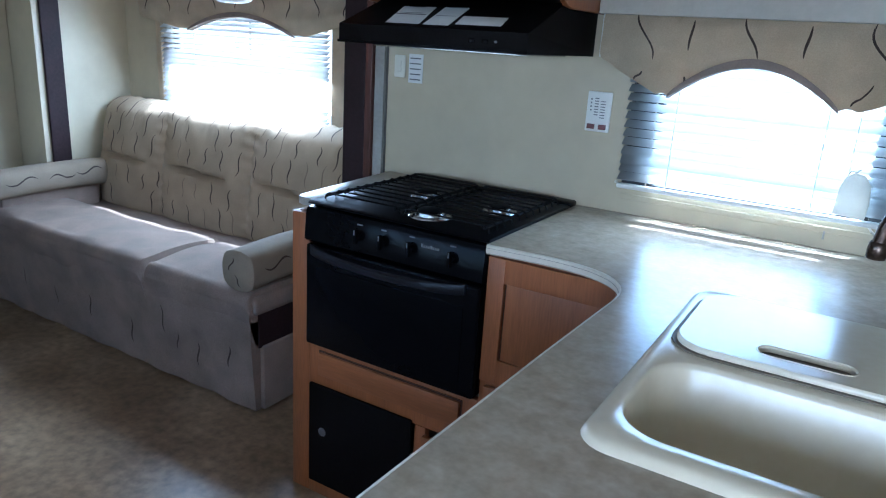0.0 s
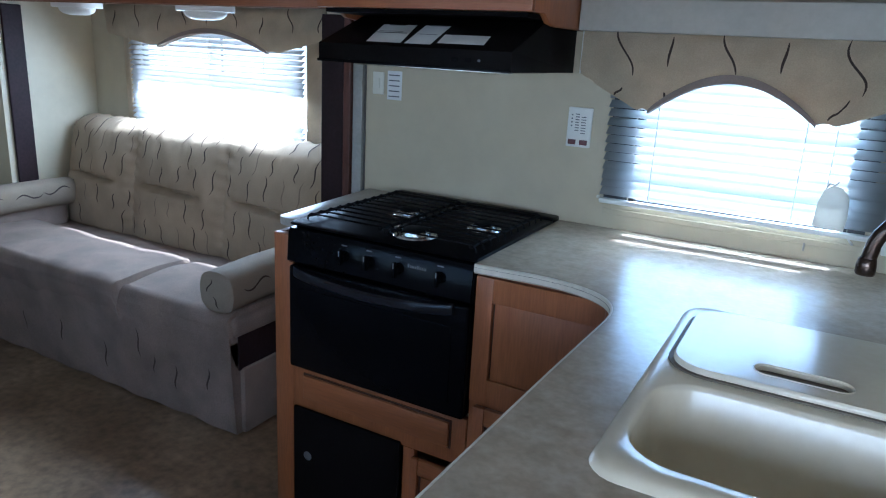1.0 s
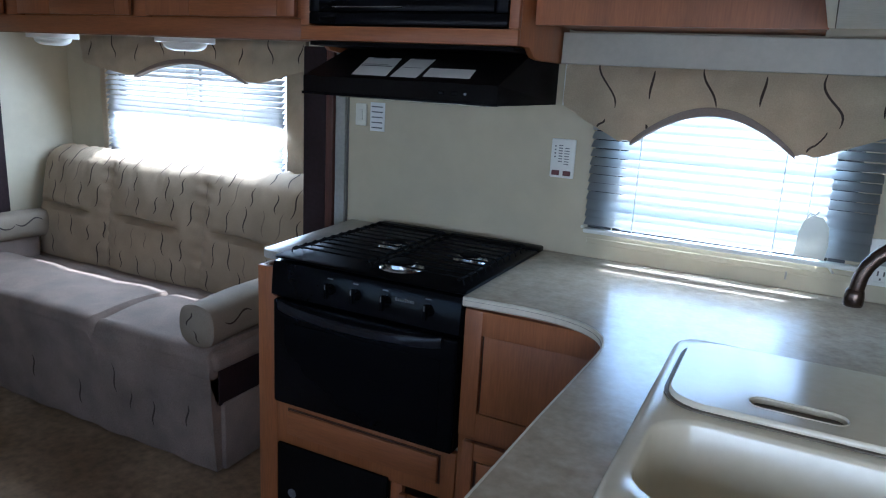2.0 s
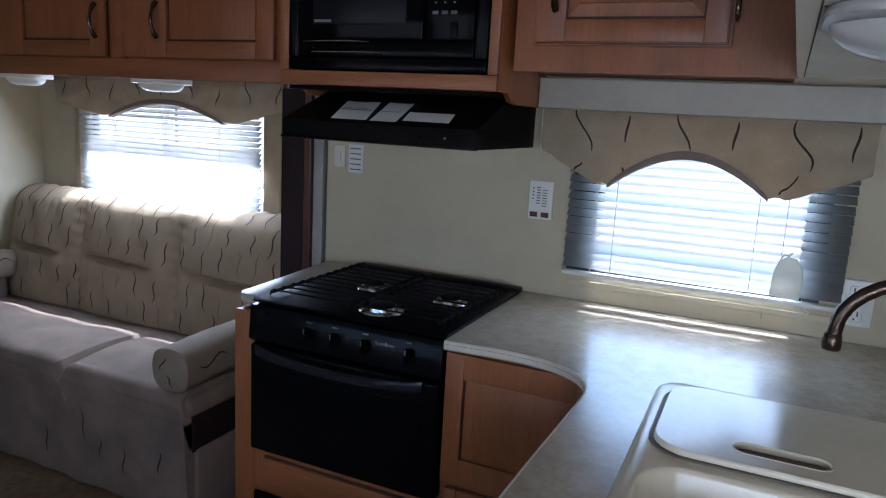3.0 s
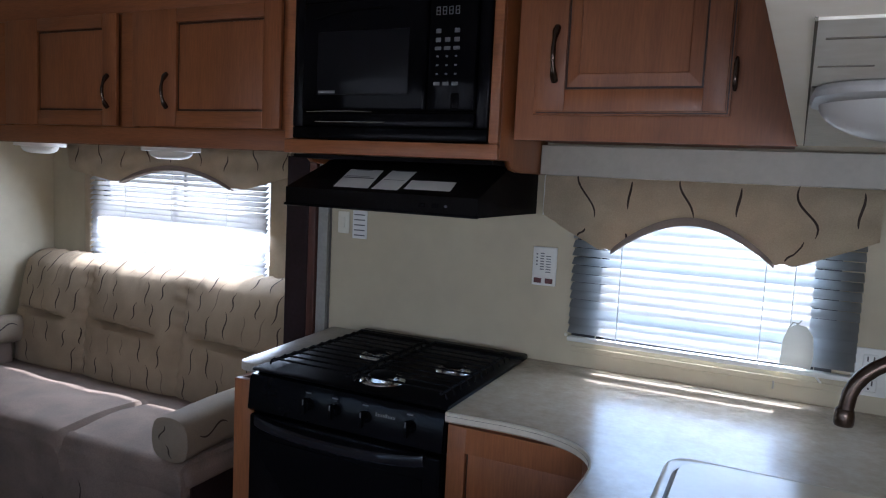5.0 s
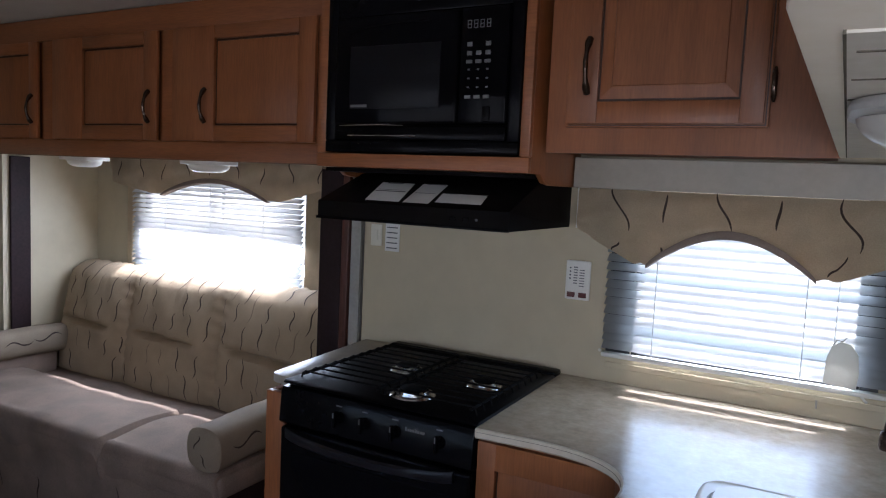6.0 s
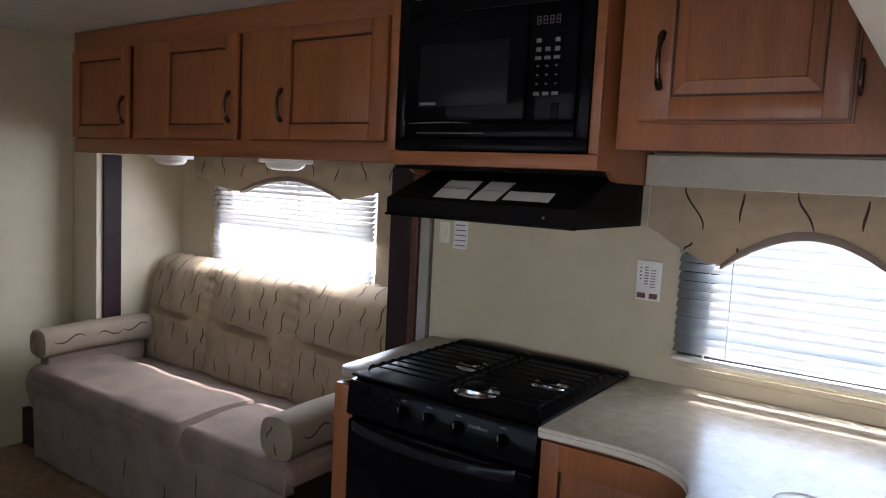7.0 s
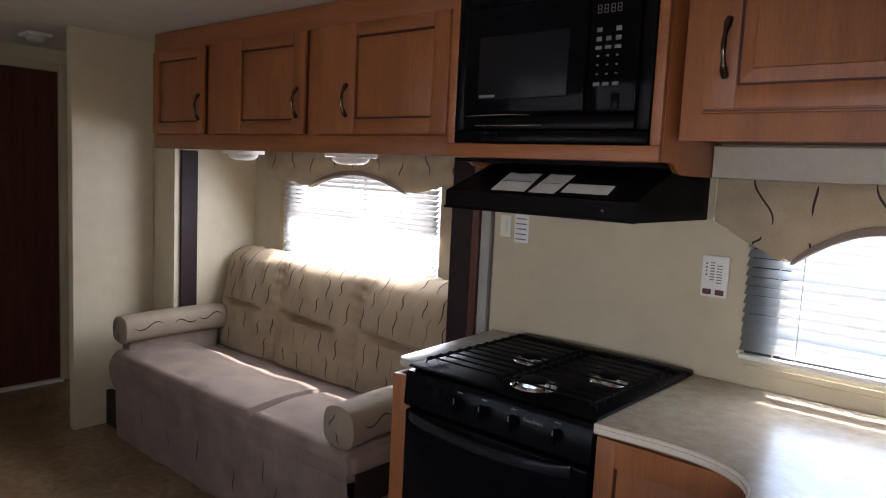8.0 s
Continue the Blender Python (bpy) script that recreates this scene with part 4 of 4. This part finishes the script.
def band(bm, pts, out, z0, z1):
    """An upright band that follows pts, pushed out sideways by out."""
    rows = []
    for i, p in enumerate(pts):
        a, b = Vector(pts[max(i - 1, 0)]), Vector(pts[min(i + 1, len(pts) - 1)])
        d = (b - a).normalized()
        nrm = Vector((d.y, -d.x))
        q = Vector(p) + nrm * out
        rows.append([bm.verts.new((p[0], p[1], z0)), bm.verts.new((q.x, q.y, z0 + 0.001)), bm.verts.new((q.x, q.y, z1 - 0.001)), bm.verts.new((p[0], p[1], z1))])
    for a, b in zip(rows, rows[1:]):
        for j in range(4):
            bm.faces.new((a[j], a[(j + 1) % 4], b[(j + 1) % 4], b[j]))
    bm.faces.new(rows[0])
    bm.faces.new(rows[-1][::-1])
    return bm


part("edge_band", band(bmesh.new(), edge_line, 0.004, T0 + 0.003, CZ + 0.0005), EDGE, wt, "pale edge band")
part("edge_groove", band(bmesh.new(), edge_line, 0.0052, CZ - 0.0085, CZ - 0.0065), EDGE_DARK, wt, "thin dark line in the edge band")

# ---- sink ----
sk = thing("sink", ((SKX0 + SKX1) / 2, (SKY0 + SKY1) / 2, CZ), "cream plastic double sink set in the worktop", "sink")
B1 = (-0.060, 1.074, 0.50, 1.326)       # open basin
B2 = (-0.058, 1.372, 0.50, 1.652)       # covered basin
RZ = CZ + 0.013


bm = bmesh.new()
o1 = rounded(SKX0, SKY0, SKX1, SKY1, 0.045)
o2 = rounded(SKX0 + 0.004, SKY0 + 0.004, SKX1 - 0.004, SKY1 - 0.004, 0.042)
o3 = rounded(SKX0 + 0.012, SKY0 + 0.012, SKX1 - 0.012, SKY1 - 0.012, 0.036)
rings = [[bm.verts.new((*p, z)) for p in o] for o, z in ((o1, CZ + 0.0008), (o2, CZ + 0.008), (o3, RZ))]
for a, b in zip(rings, rings[1:]):
    for i in range(len(a)):
        bm.faces.new((a[i], a[(i + 1) % len(a)], b[(i + 1) % len(a)], b[i]))
top_loop = [bm.edges.get((rings[2][i], rings[2][(i + 1) % len(o3)])) for i in range(len(o3))]
loops = list(top_loop)
for B, depth in ((B1, 0.165), (B2, 0.165)):
    prev = None
    for ins, z, rad in ((0.0, RZ, 0.074), (0.003, RZ - 0.002, 0.072), (0.006, RZ - 0.009, 0.070), (0.022, RZ - depth + 0.04, 0.062), (0.034, RZ - depth + 0.012, 0.052), (0.056, RZ - depth, 0.040)):
        ring = [bm.verts.new((*p, z)) for p in rounded(B[0] + ins, B[1] + ins, B[2] - ins, B[3] - ins, rad)]
        if prev:
            for i in range(len(ring)):
                bm.faces.new((prev[i], prev[(i + 1) % len(ring)], ring[(i + 1) % len(ring)], ring[i]))
        else:
            loops += [bm.edges.new((ring[i], ring[(i + 1) % len(ring)])) for i in range(len(ring))]
        prev = ring
    bm.faces.new(prev)
bmesh.ops.triangle_fill(bm, edges=loops, use_beauty=True, use_dissolve=False)
part("basin", bm, SINK, sk)
bm = bmesh.new()
lathe(bm, (0.22, 1.198, RZ - 0.163), [(0.001, 0.0), (0.030, 0.0), (0.042, 0.004), (0.044, 0.0)], 24)
part("drain", bm, STEEL, sk)
part("ledge", boxes((-0.056, 1.376, RZ - 0.03, -0.044, 1.648, RZ - 0.0055), (-0.044, 1.376, RZ - 0.03, 0.486, 1.386, RZ - 0.0055), (-0.044, 1.64, RZ - 0.03, 0.486, 1.648, RZ - 0.0055), r=0.002), SINK, sk)
cover = thing("sink_cover", (0.22, 1.51, RZ), "cream plastic sink cover with a finger slot over one basin", "sink cover")
# board with a stadium slot
bm = bmesh.new()
slot = rounded(0.064, 1.392, 0.194, 1.430, 0.0188, 6)
oc = rounded(-0.056, 1.352, 0.492, 1.645, 0.062, 6)
zt = RZ + 0.013
def ring_at(pts, z):
    return [bm.verts.new((*p, z)) for p in pts]
ra = [ring_at(oc, RZ + 0.0036), ring_at(oc, zt - 0.004), ring_at(rounded(-0.053, 1.355, 0.489, 1.642, 0.059, 6), zt)]
rb = [ring_at(slot, RZ + 0.0036), ring_at(slot, zt - 0.002), ring_at(rounded(0.062, 1.390, 0.196, 1.432, 0.0208, 6), zt)]
for rr in (ra, rb):
    for a, b in zip(rr, rr[1:]):
        for i in range(len(a)):
            bm.faces.new((a[i], a[(i + 1) % len(a)], b[(i + 1) % len(a)], b[i]))
for q in (0, 2):
    es = []
    for rr in (ra, rb):
        es += [bm.edges.get((rr[q][i], rr[q][(i + 1) % len(rr[q])])) for i in range(len(rr[q]))]
    bmesh.ops.triangle_fill(bm, edges=es, use_beauty=True, use_dissolve=False)
part("board", bm, SINK, cover)
part("cover_gap_shade", prism(bmesh.new(), rounded(-0.063, 1.3455, 0.499, 1.652, 0.067, 6), "z", RZ + 0.0004, RZ + 0.0034), GAP_SHADE, cover, "brown-grey plate painting the shadow gap round the cover")
rim = rounded(0.0615, 1.3895, 0.1965, 1.4325, 0.0212, 6)
rim = rim + rim[:1]
part("slot_rim", tube(bmesh.new(), [(p[0], p[1], zt) for p in rim], 0.0014, 6), SINK, cover, "raised rim of the finger slot")

# ---- faucet ----
fc = thing("faucet", (0.47, 1.60, RZ), "dark bronze high-arched kitchen faucet beside the sink", "faucet")
bm = bmesh.new()
lathe(bm, (0.47, 1.60, RZ), [(0.001, 0.0), (0.036, 0.0), (0.034, 0.008), (0.024, 0.016), (0.019, 0.05), (0.017, 0.06)], 28)
part("base", bm, BRONZE, fc)
bm = bmesh.new()
pts = [(0.47, 1.60, RZ + 0.05), (0.47, 1.60, 1.08)]
for a in range(0, 181, 10):
    pts.append((0.330 + 0.140 * math.cos(radians(a)), 1.60, 1.085 + 0.098 * math.sin(radians(a))))
tube(bm, pts + [(0.1885, 1.60, 1.072)], 0.0115, 16)
part("spout", bm, BRONZE, fc)
bm = bmesh.new()
lathe(bm, (0.188, 1.60, 1.050), [(0.001, 0.0), (0.0135, 0.0), (0.0150, 0.004), (0.0150, 0.016), (0.0135, 0.026), (0.012, 0.028)], 20)
part("aerator", bm, BRONZE, fc)
bm = bmesh.new()
tube(bm, [(0.49, 1.60, 0.99), (0.53, 1.58, 1.02), (0.56, 1.57, 1.05)], [0.008, 0.006, 0.005], 10)
part("lever", bm, BRONZE, fc)

# ---- cooker ----
ck = thing("cooker", (-0.83, 1.98, 0.49), "black built-in gas cooker with oven, knobs and wire grates", "cooker")
part("body", boxes((-1.098, 1.735, 0.50, -0.560, 2.20, 0.895)), BLACK_MATT, ck)
bm = bmesh.new()
prism(bm, [(1.735, 0.798), (1.700, 0.798), (1.690, 0.806), (1.696, 0.880), (1.703, 0.893), (1.735, 0.897)], "x", -1.103, -0.556, r=0.003)
part("control_panel", bm, BLACK, ck)
bm = bmesh.new()
prism(bm, [(1.735, 0.898), (1.712, 0.898), (1.706, 0.902), (1.714, 0.908), (2.19, 0.908), (2.20, 0.904), (2.20, 0.89), (1.735, 0.89)], "x", -1.106, -0.553, r=0.003)
part("cooktop", bm, BLACK_TOP, ck)
part("back_guard", boxes((-1.106, 2.20, 0.89, -0.553, 2.252, 0.914), r=0.006), BLACK, ck)
od = part("oven_door", boxes((-1.099, 1.692, 0.500, -0.559, 1.732, 0.792), r=0.007, seg=3), BLACK, ck, "glossy black oven door")
part("oven_window", boxes((-1.06, 1.6895, 0.535, -0.60, 1.693, 0.735), r=0.001), BLACK_GLASS, od, "black glass oven window")
bm = bmesh.new()
rows = []
for i in range(25):
    t = i / 24
    out = 0.012 + 0.024 * math.sin(math.pi * t) ** 0.6
    z = 0.786 - 0.014 * math.sin(math.pi * t) ** 0.7
    x = -1.075 + 0.478 * t
    rows.append([bm.verts.new((x, 1.694 - a * out, z + b)) for a, b in ((0, -0.020), (0.8, -0.018), (1.0, -0.012), (1.0, 0.004), (0.85, 0.009), (0, 0.009))])
for a, b in zip(rows, rows[1:]):
    for k in range(6):
        bm.faces.new((a[k], a[(k + 1) % 6], b[(k + 1) % 6], b[k]))
bm.faces.new(rows[0])
bm.faces.new(rows[-1][::-1])
part("oven_handle", bm, BLACK_SATIN, od, "bowed black handle ledge")
for kx in (-0.914, -0.838, -0.753, -0.636):
    bm = bmesh.new()
    lathe(bm, (kx, 1.694, 0.850), [(0.001, -0.018), (0.009, -0.018), (0.0115, -0.012), (0.0135, 0.0), (0.0155, 0.002)], 20, "y")
    box(bm, kx - 0.004, 1.666, 0.832, kx + 0.004, 1.680, 0.870, r=0.002)
    k = part("knob", bm, BLACK, ck)
    part("pointer", boxes((kx - 0.0012, 1.6648, 0.856, kx + 0.0012, 1.6662, 0.869)), KEY_GREY, k)
    part("dial_mark", boxes((kx - 0.012, 1.6935, 0.8755, kx + 0.004, 1.6965, 0.8782)), KEY_GREY, ck)
bm = bmesh.new()
for i in range(8):
    box(bm, -0.728 + i * 0.0066, 1.6915, 0.8580, -0.7240 + i * 0.0066, 1.6945, 0.8640 + (0.003 if i in (0, 4) else 0))
part("maker_mark", bm, KEY_GREY, ck, "small white maker's mark")
for bx, by, br in ((-0.775, 1.80, 0.046), (-0.905, 1.985, 0.038), (-0.665, 1.975, 0.038)):
    bm = bmesh.new()
    lathe(bm, (bx, by, 0.908), [(br * 1.25, 0.0), (br * 1.2, 0.003), (br * 0.9, 0.004), (br * 0.85, 0.012), (br * 0.8, 0.013), (br * 0.78, 0.004)], 28)
    b = part("burner", bm, STEEL, ck, "bright steel burner ring")
    bm = bmesh.new()
    lathe(bm, (bx, by, 0.9205), [(br * 0.70, 0.0), (br * 0.72, 0.004), (br * 0.5, 0.008), (0.002, 0.0085)], 28)
    part("burner_cap", bm, IRON, b)
for side, (ga, gb) in (("left", (-1.083, -0.835)), ("right", (-0.827, -0.578))):
    bm = bmesh.new()
    zt = 0.926
    for i in range(11):
        gy = 1.752 + i * 0.0415
        tube(bm, [(ga, gy, 0.909), (ga + 0.003, gy, zt - 0.006), (ga + 0.012, gy, zt), (gb - 0.012, gy, zt), (gb - 0.003, gy, zt - 0.006), (gb, gy, 0.909)], 0.0025, 6)
    for gx in (ga + 0.012, gb - 0.012):
        tube(bm, [(gx, 1.745, 0.921), (gx, 2.175, 0.921)], 0.0042, 6)
    part("grate", bm, IRON, ck, "black wire pan grate")

# ---- sofa ----
LX0, LX1 = -3.315, -1.55
sf = thing("sofa", ((LX0 + LX1) / 2, 2.3, 0), "jackknife sofa with taupe seat and beige wave-stitched back and arm rolls", "sofa")


def seat_fn(x0, x1, y0, y1, z1, z0):
    def fn(u, v):
        x = x0 + (x1 - x0) * u
        a = v * 2.2
        e = min(u, 1 - u) * (x1 - x0)
        drop = 0.035 * max(0, 1 - e / 0.02) ** 2
        if a < 1.0:          # front drop, bulging
            z = z0 + (z1 - 0.045 - z0) * a
            y = y0 + 0.03 - 0.03 * math.sin(math.pi * 0.5 * a) + 0.004 * math.sin(x * 9 + z * 11)
        elif a < 1.3:
            t = (a - 1.0) / 0.3 * math.pi / 2
            y, z = y0 + 0.045 - 0.045 * math.cos(t), z1 - 0.045 + 0.045 * math.sin(t)
        else:
            t = (a - 1.3) / 0.9
            y = y0 + 0.045 + (y1 - y0 - 0.045) * t
            z = z1 + 0.012 * math.sin(math.pi * t) + 0.0035 * math.sin(x * 8 + y * 14) + 0.0025 * math.sin(x * 21 - y * 17)
            if t > 0.94:
                z -= 0.05 * ((t - 0.94) / 0.06) ** 2
        return Vector((x, y, z - drop))
    return fn


SEAM = -2.125
for a, b in ((LX0 + 0.01, SEAM - 0.002), (SEAM + 0.002, LX1)):
    fn = seat_fn(a, b, 1.905, 2.30, 0.462, 0.30)
    bm = bmesh.new()
    g = sheet(bm, fn, 40, 44)
    ring = [r[0] for r in g] + g[-1][1:] + [r[-1] for r in g[::-1]][1:] + g[0][::-1][1:-1]
    low = [bm.verts.new((v.co.x, min(max(v.co.y, 1.95), 2.29), 0.28)) for v in ring]
    for i in range(len(ring)):
        bm.faces.new((ring[i], ring[(i + 1) % len(ring)], low[(i + 1) % len(ring)], low[i]))
    part("seat_cushion", bm, SOFA_PLAIN, sf, "taupe microfibre seat cushion")
bm = bmesh.new()
def base_fn(u, v):
    x = LX0 + 0.02 + (LX1 - LX0 - 0.02) * u
    z = 0.012 + 0.348 * v
    y = 1.930 + 0.012 * (1 - u) - 0.018 * v + 0.003 * math.sin(x * 13) * (1 - v) + 0.004 * math.sin(x * 31 + z * 9)
    return Vector((x, y, z))
g = sheet(bm, base_fn, 48, 10)
for uu in (0.0, 1.0):
    sheet(bm, lambda a, b, uu=uu: base_fn(uu, b) + Vector((0, 0.06 * a, 0)), 1, 10)
bmesh.ops.remove_doubles(bm, verts=bm.verts[:], dist=0.0005)
part("front_skirt", bm, SOFA_PLAIN, sf, "taupe fabric front panel")
part("base", boxes((LX0 + 0.03, 1.975, 0.012, LX1 - 0.002, 2.62, 0.36), r=0.008), SOFA_PLAIN, sf)
part("seat_deck", boxes((LX0 + 0.02, 2.24, 0.36, LX1 - 0.02, 2.66, 0.415), r=0.012), SOFA_PLAIN, sf)
part("cushion_end", boxes((LX1 - 0.05, 1.918, 0.375, LX1 + 0.014, 2.50, 0.452), r=0.03, seg=4), SOFA_PLAIN, sf, "rounded end of the seat cushion")
part("side_shade", boxes((LX1 - 0.010, 1.945, 0.255, LX1 + 0.006, 2.52, 0.39), r=0.003), SEAL, sf, "dark board painting the deep shade under the seat end")
part("end_panel", boxes((LX1 - 0.010, 1.955, 0.012, LX1 + 0.018, 2.60, 0.262), r=0.008), SOFA_PLAIN, sf, "grey-taupe end panel")
for fx in (LX0 + 0.015, LX1 - 0.07):
    part("foot", boxes((fx, 2.02, 0.0, fx + 0.05, 2.10, 0.2), r=0.004), WOOD_DARK, sf)

SECT = ((LX0, -2.795), (-2.795, -2.20), (-2.20, LX1 + 0.001))


def back_fn(u, v):
    x = LX0 + (LX1 - LX0) * u
    a = v * 1.25
    for s0, s1 in SECT:
        if s0 <= x <= s1 + 1e-6:
            break
    q = (x - s0) / (s1 - s0)
    tuft = math.sin(math.pi * min(max(q, 0), 1)) ** 0.33
    if a <= 1.0:
        z = 0.40 + 0.50 * a
        y = 2.505 + 0.075 * a
        y -= 0.056 * tuft * math.sin(math.pi * min(1.0, 0.04 + a * 0.93)) ** 0.5
        crease = math.exp(-((a - 0.56 + 0.05 * q) / 0.024) ** 2) * max(0.0, math.sin(math.pi * min(1, max(0, (q - 0.06) / 0.76)))) ** 0.8
        y += 0.048 * crease
    else:
        t = (a - 1.0) / 0.25
        y = 2.566 + 0.125 * t
        z = 0.900 + 0.052 * math.sin(math.pi * 0.5 * min(1, t * 1.15)) ** 0.8
    e = min(u, 1 - u) * (LX1 - LX0)
    y += 0.05 * max(0, 1 - e / 0.06) ** 2
    z -= 0.03 * max(0, 1 - e / 0.06) ** 2 * (a > 0.9)
    for seam in (-2.795, -2.20):
        y += 0.0045 * math.sin(z * 115 + x * 30) * math.exp(-((x - seam) / 0.045) ** 2) * (a < 1.0)
    if a <= 1.0:
        y += 0.0025 * math.sin(x * 70 + 3 * q) * math.exp(-((a - 0.56 + 0.05 * q) / 0.09) ** 2)
    gather = 0.0045 * math.sin(x * 95 + 2 * math.sin(x * 23)) * max(0, min(1, (a - 0.86) / 0.12))
    return Vector((x, y + gather + 0.002 * math.sin(x * 37 + z * 21), z + gather * 0.8))


bm = bmesh.new()
sheet(bm, back_fn, 150, 50)
bk = part("backrest", bm, SOFA_PATTERN, sf, "beige backrest with wavy dark stitching")
part("backrest_frame", boxes((LX0 + 0.02, 2.60, 0.40, LX1 - 0.01, 2.70, 0.885), r=0.02), SOFA_PATTERN, sf)
rnd = random.Random(21)
bm, bp = bmesh.new(), bmesh.new()
BW, BH = LX1 - LX0, 0.625
for r in range(5):
    for c in range(17):
        u = (c + 0.5 + (0.5 if r % 2 else 0.0) + rnd.uniform(-0.18, 0.18)) / 17.5
        v = (0.11, 0.29, 0.56, 0.72, 0.86)[r] + rnd.uniform(-0.025, 0.025)
        ln = rnd.uniform(0.075, 0.125)
        flip = 1 if (c + r) % 2 else -1
        if rnd.random() < 0.12:
            continue
        if rnd.random() < 0.80:
            stroke(bm, back_fn, u, v, ln, -0.28 * flip, 0.011 * flip, 0.0068, BW, BH, 0.0025, 12)
        else:
            stroke(bp, back_fn, u, v, ln, 0.30 * flip, -0.011 * flip, 0.0062, BW, BH, 0.002, 12)
tagged(part("stitching", bm, STROKE, sf, "dark brown wavy stitching"), kind="stuff")
tagged(part("pale_stitching", bp, STROKE_PALE, sf, "tan wavy stitching"), kind="stuff")
bm = bmesh.new()
for u, v, ln, wv, ln2 in ((0.60, 0.15, 0.10, 0.008, -0.1), (0.72, 0.28, 0.11, 0.010, -0.2), (0.77, 0.20, 0.07, 0.006, 0.1), (0.83, 0.17, 0.09, 0.007, 0.0), (0.93, 0.22, 0.08, 0.006, 0.05), (0.45, 0.2, 0.09, 0.008, -0.1), (0.30, 0.18, 0.08, -0.007, 0.1), (0.16, 0.22, 0.08, 0.007, -0.1)):
    stroke(bm, base_fn, u, v * 2.4, ln, ln2, wv, 0.008, LX1 - LX0, 0.33, 0.002, 8)
tagged(part("skirt_stitching", bm, STROKE, sf, "sparse dark wavy stitching"), kind="stuff")


def arm_roll(x0, x1, y0, y1, zc, r, marks):
    """A padded roll of eight soft sides along y."""
    cx, rx = (x0 + x1) / 2, (x1 - x0) / 2
    def fn(u, v):
        a = 2 * math.pi * v
        sq = 1.0 / max(abs(math.cos(a)) ** 6 + abs(math.sin(a)) ** 6, 1e-6) ** (1 / 6)
        k = 0.55 + 0.45 * (sq / 1.19)
        k *= 1 + 0.012 * math.sin(u * 13 + v * 9)
        zz = zc + 0.012 * math.sin(u * math.pi * 0.8) + r * k * math.sin(a)
        return Vector((cx + rx * k * math.cos(a) * 1.15, y0 + (y1 - y0) * u, zz))
    bm = bmesh.new()
    g = [[bm.verts.new(fn(i / 24, j / 28)) for j in range(28)] for i in range(25)]
    for i in range(24):
        for j in range(28):
            bm.faces.new((g[i][j], g[i + 1][j], g[i + 1][(j + 1) % 28], g[i][(j + 1) % 28]))
    for row, sgn in ((g[0], -1), (g[-1], 1)):
        c = bm.verts.new((cx, row[0].co.y + sgn * 0.012, zc))
        inner = [bm.verts.new((cx + (v.co.x - cx) * 0.85, v.co.y + sgn * 0.010, zc + (v.co.z - zc) * 0.85)) for v in row]
        for j in range(28):
            bm.faces.new((row[j], row[(j + 1) % 28], inner[(j + 1) % 28], inner[j]))
            bm.faces.new((inner[j], inner[(j + 1) % 28], c))
    arm = part("arm_roll", bm, ARM_SHADE_FABRIC, sf, "beige padded arm roll with wavy stitching")
    bm = bmesh.new()
    cap = lambda u, v: Vector((cx + (u - 0.5) * rx * 1.6, y0 - 0.0125, zc + (v - 0.5) * r * 1.6))
    stroke(bm, cap, 0.35, 0.70, 0.05, 0.3, 0.008, 0.007, rx * 1.6, r * 1.6, 0.002, 8)
    stroke(bm, cap, 0.60, 0.25, 0.04, -0.8, 0.006, 0.007, rx * 1.6, r * 1.6, 0.002, 8)
    part("cap_stitching", bm, STROKE, arm)
    bm = bmesh.new()
    rot = lambda u, v: fn(v, u)
    for u, v, ln, lean, wv in marks:
        stroke(bm, rot, u, v, ln, lean, wv, 0.008, 2 * math.pi * r, y1 - y0, -0.002, 12)
    part("arm_stitching", bm, STROKE, arm, "dark brown wavy stitching")
    bm = bmesh.new()
    for u, v, ln, lean, wv in marks:
        stroke(bm, rot, u, v, ln, lean, wv, 0.008, 2 * math.pi * r, y1 - y0, 0.0025, 12)
    part("arm_stitching", bm, STROKE, arm)
    return arm


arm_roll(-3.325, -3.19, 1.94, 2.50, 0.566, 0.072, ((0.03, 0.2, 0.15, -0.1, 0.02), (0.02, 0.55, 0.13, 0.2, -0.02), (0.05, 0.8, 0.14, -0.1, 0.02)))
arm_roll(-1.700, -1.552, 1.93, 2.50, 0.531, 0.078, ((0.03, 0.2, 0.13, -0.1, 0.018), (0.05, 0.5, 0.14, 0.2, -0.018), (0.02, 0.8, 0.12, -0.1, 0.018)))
for ax, az in ((-3.31, 0.52), (-1.67, 0.47)):
    part("arm_support", boxes((ax, 1.97, 0.30, ax + 0.085, 2.46, az), r=0.012), SOFA_PLAIN, sf)

# ---- passage ceiling lamp ----
hl = thing("passage_lamp", (-3.95, 1.82, CEILZ), "small white lamp on the passage ceiling", "lamp")
part("lamp_base", boxes((-4.02, 1.76, CEILZ - 0.02, -3.88, 1.88, CEILZ - 0.0005), r=0.006), PLASTIC, hl)
part("lens", dome(bmesh.new(), -3.95, 1.82, 0.055, 0.045, CEILZ - 0.0205, 0.03), POUCH, hl)
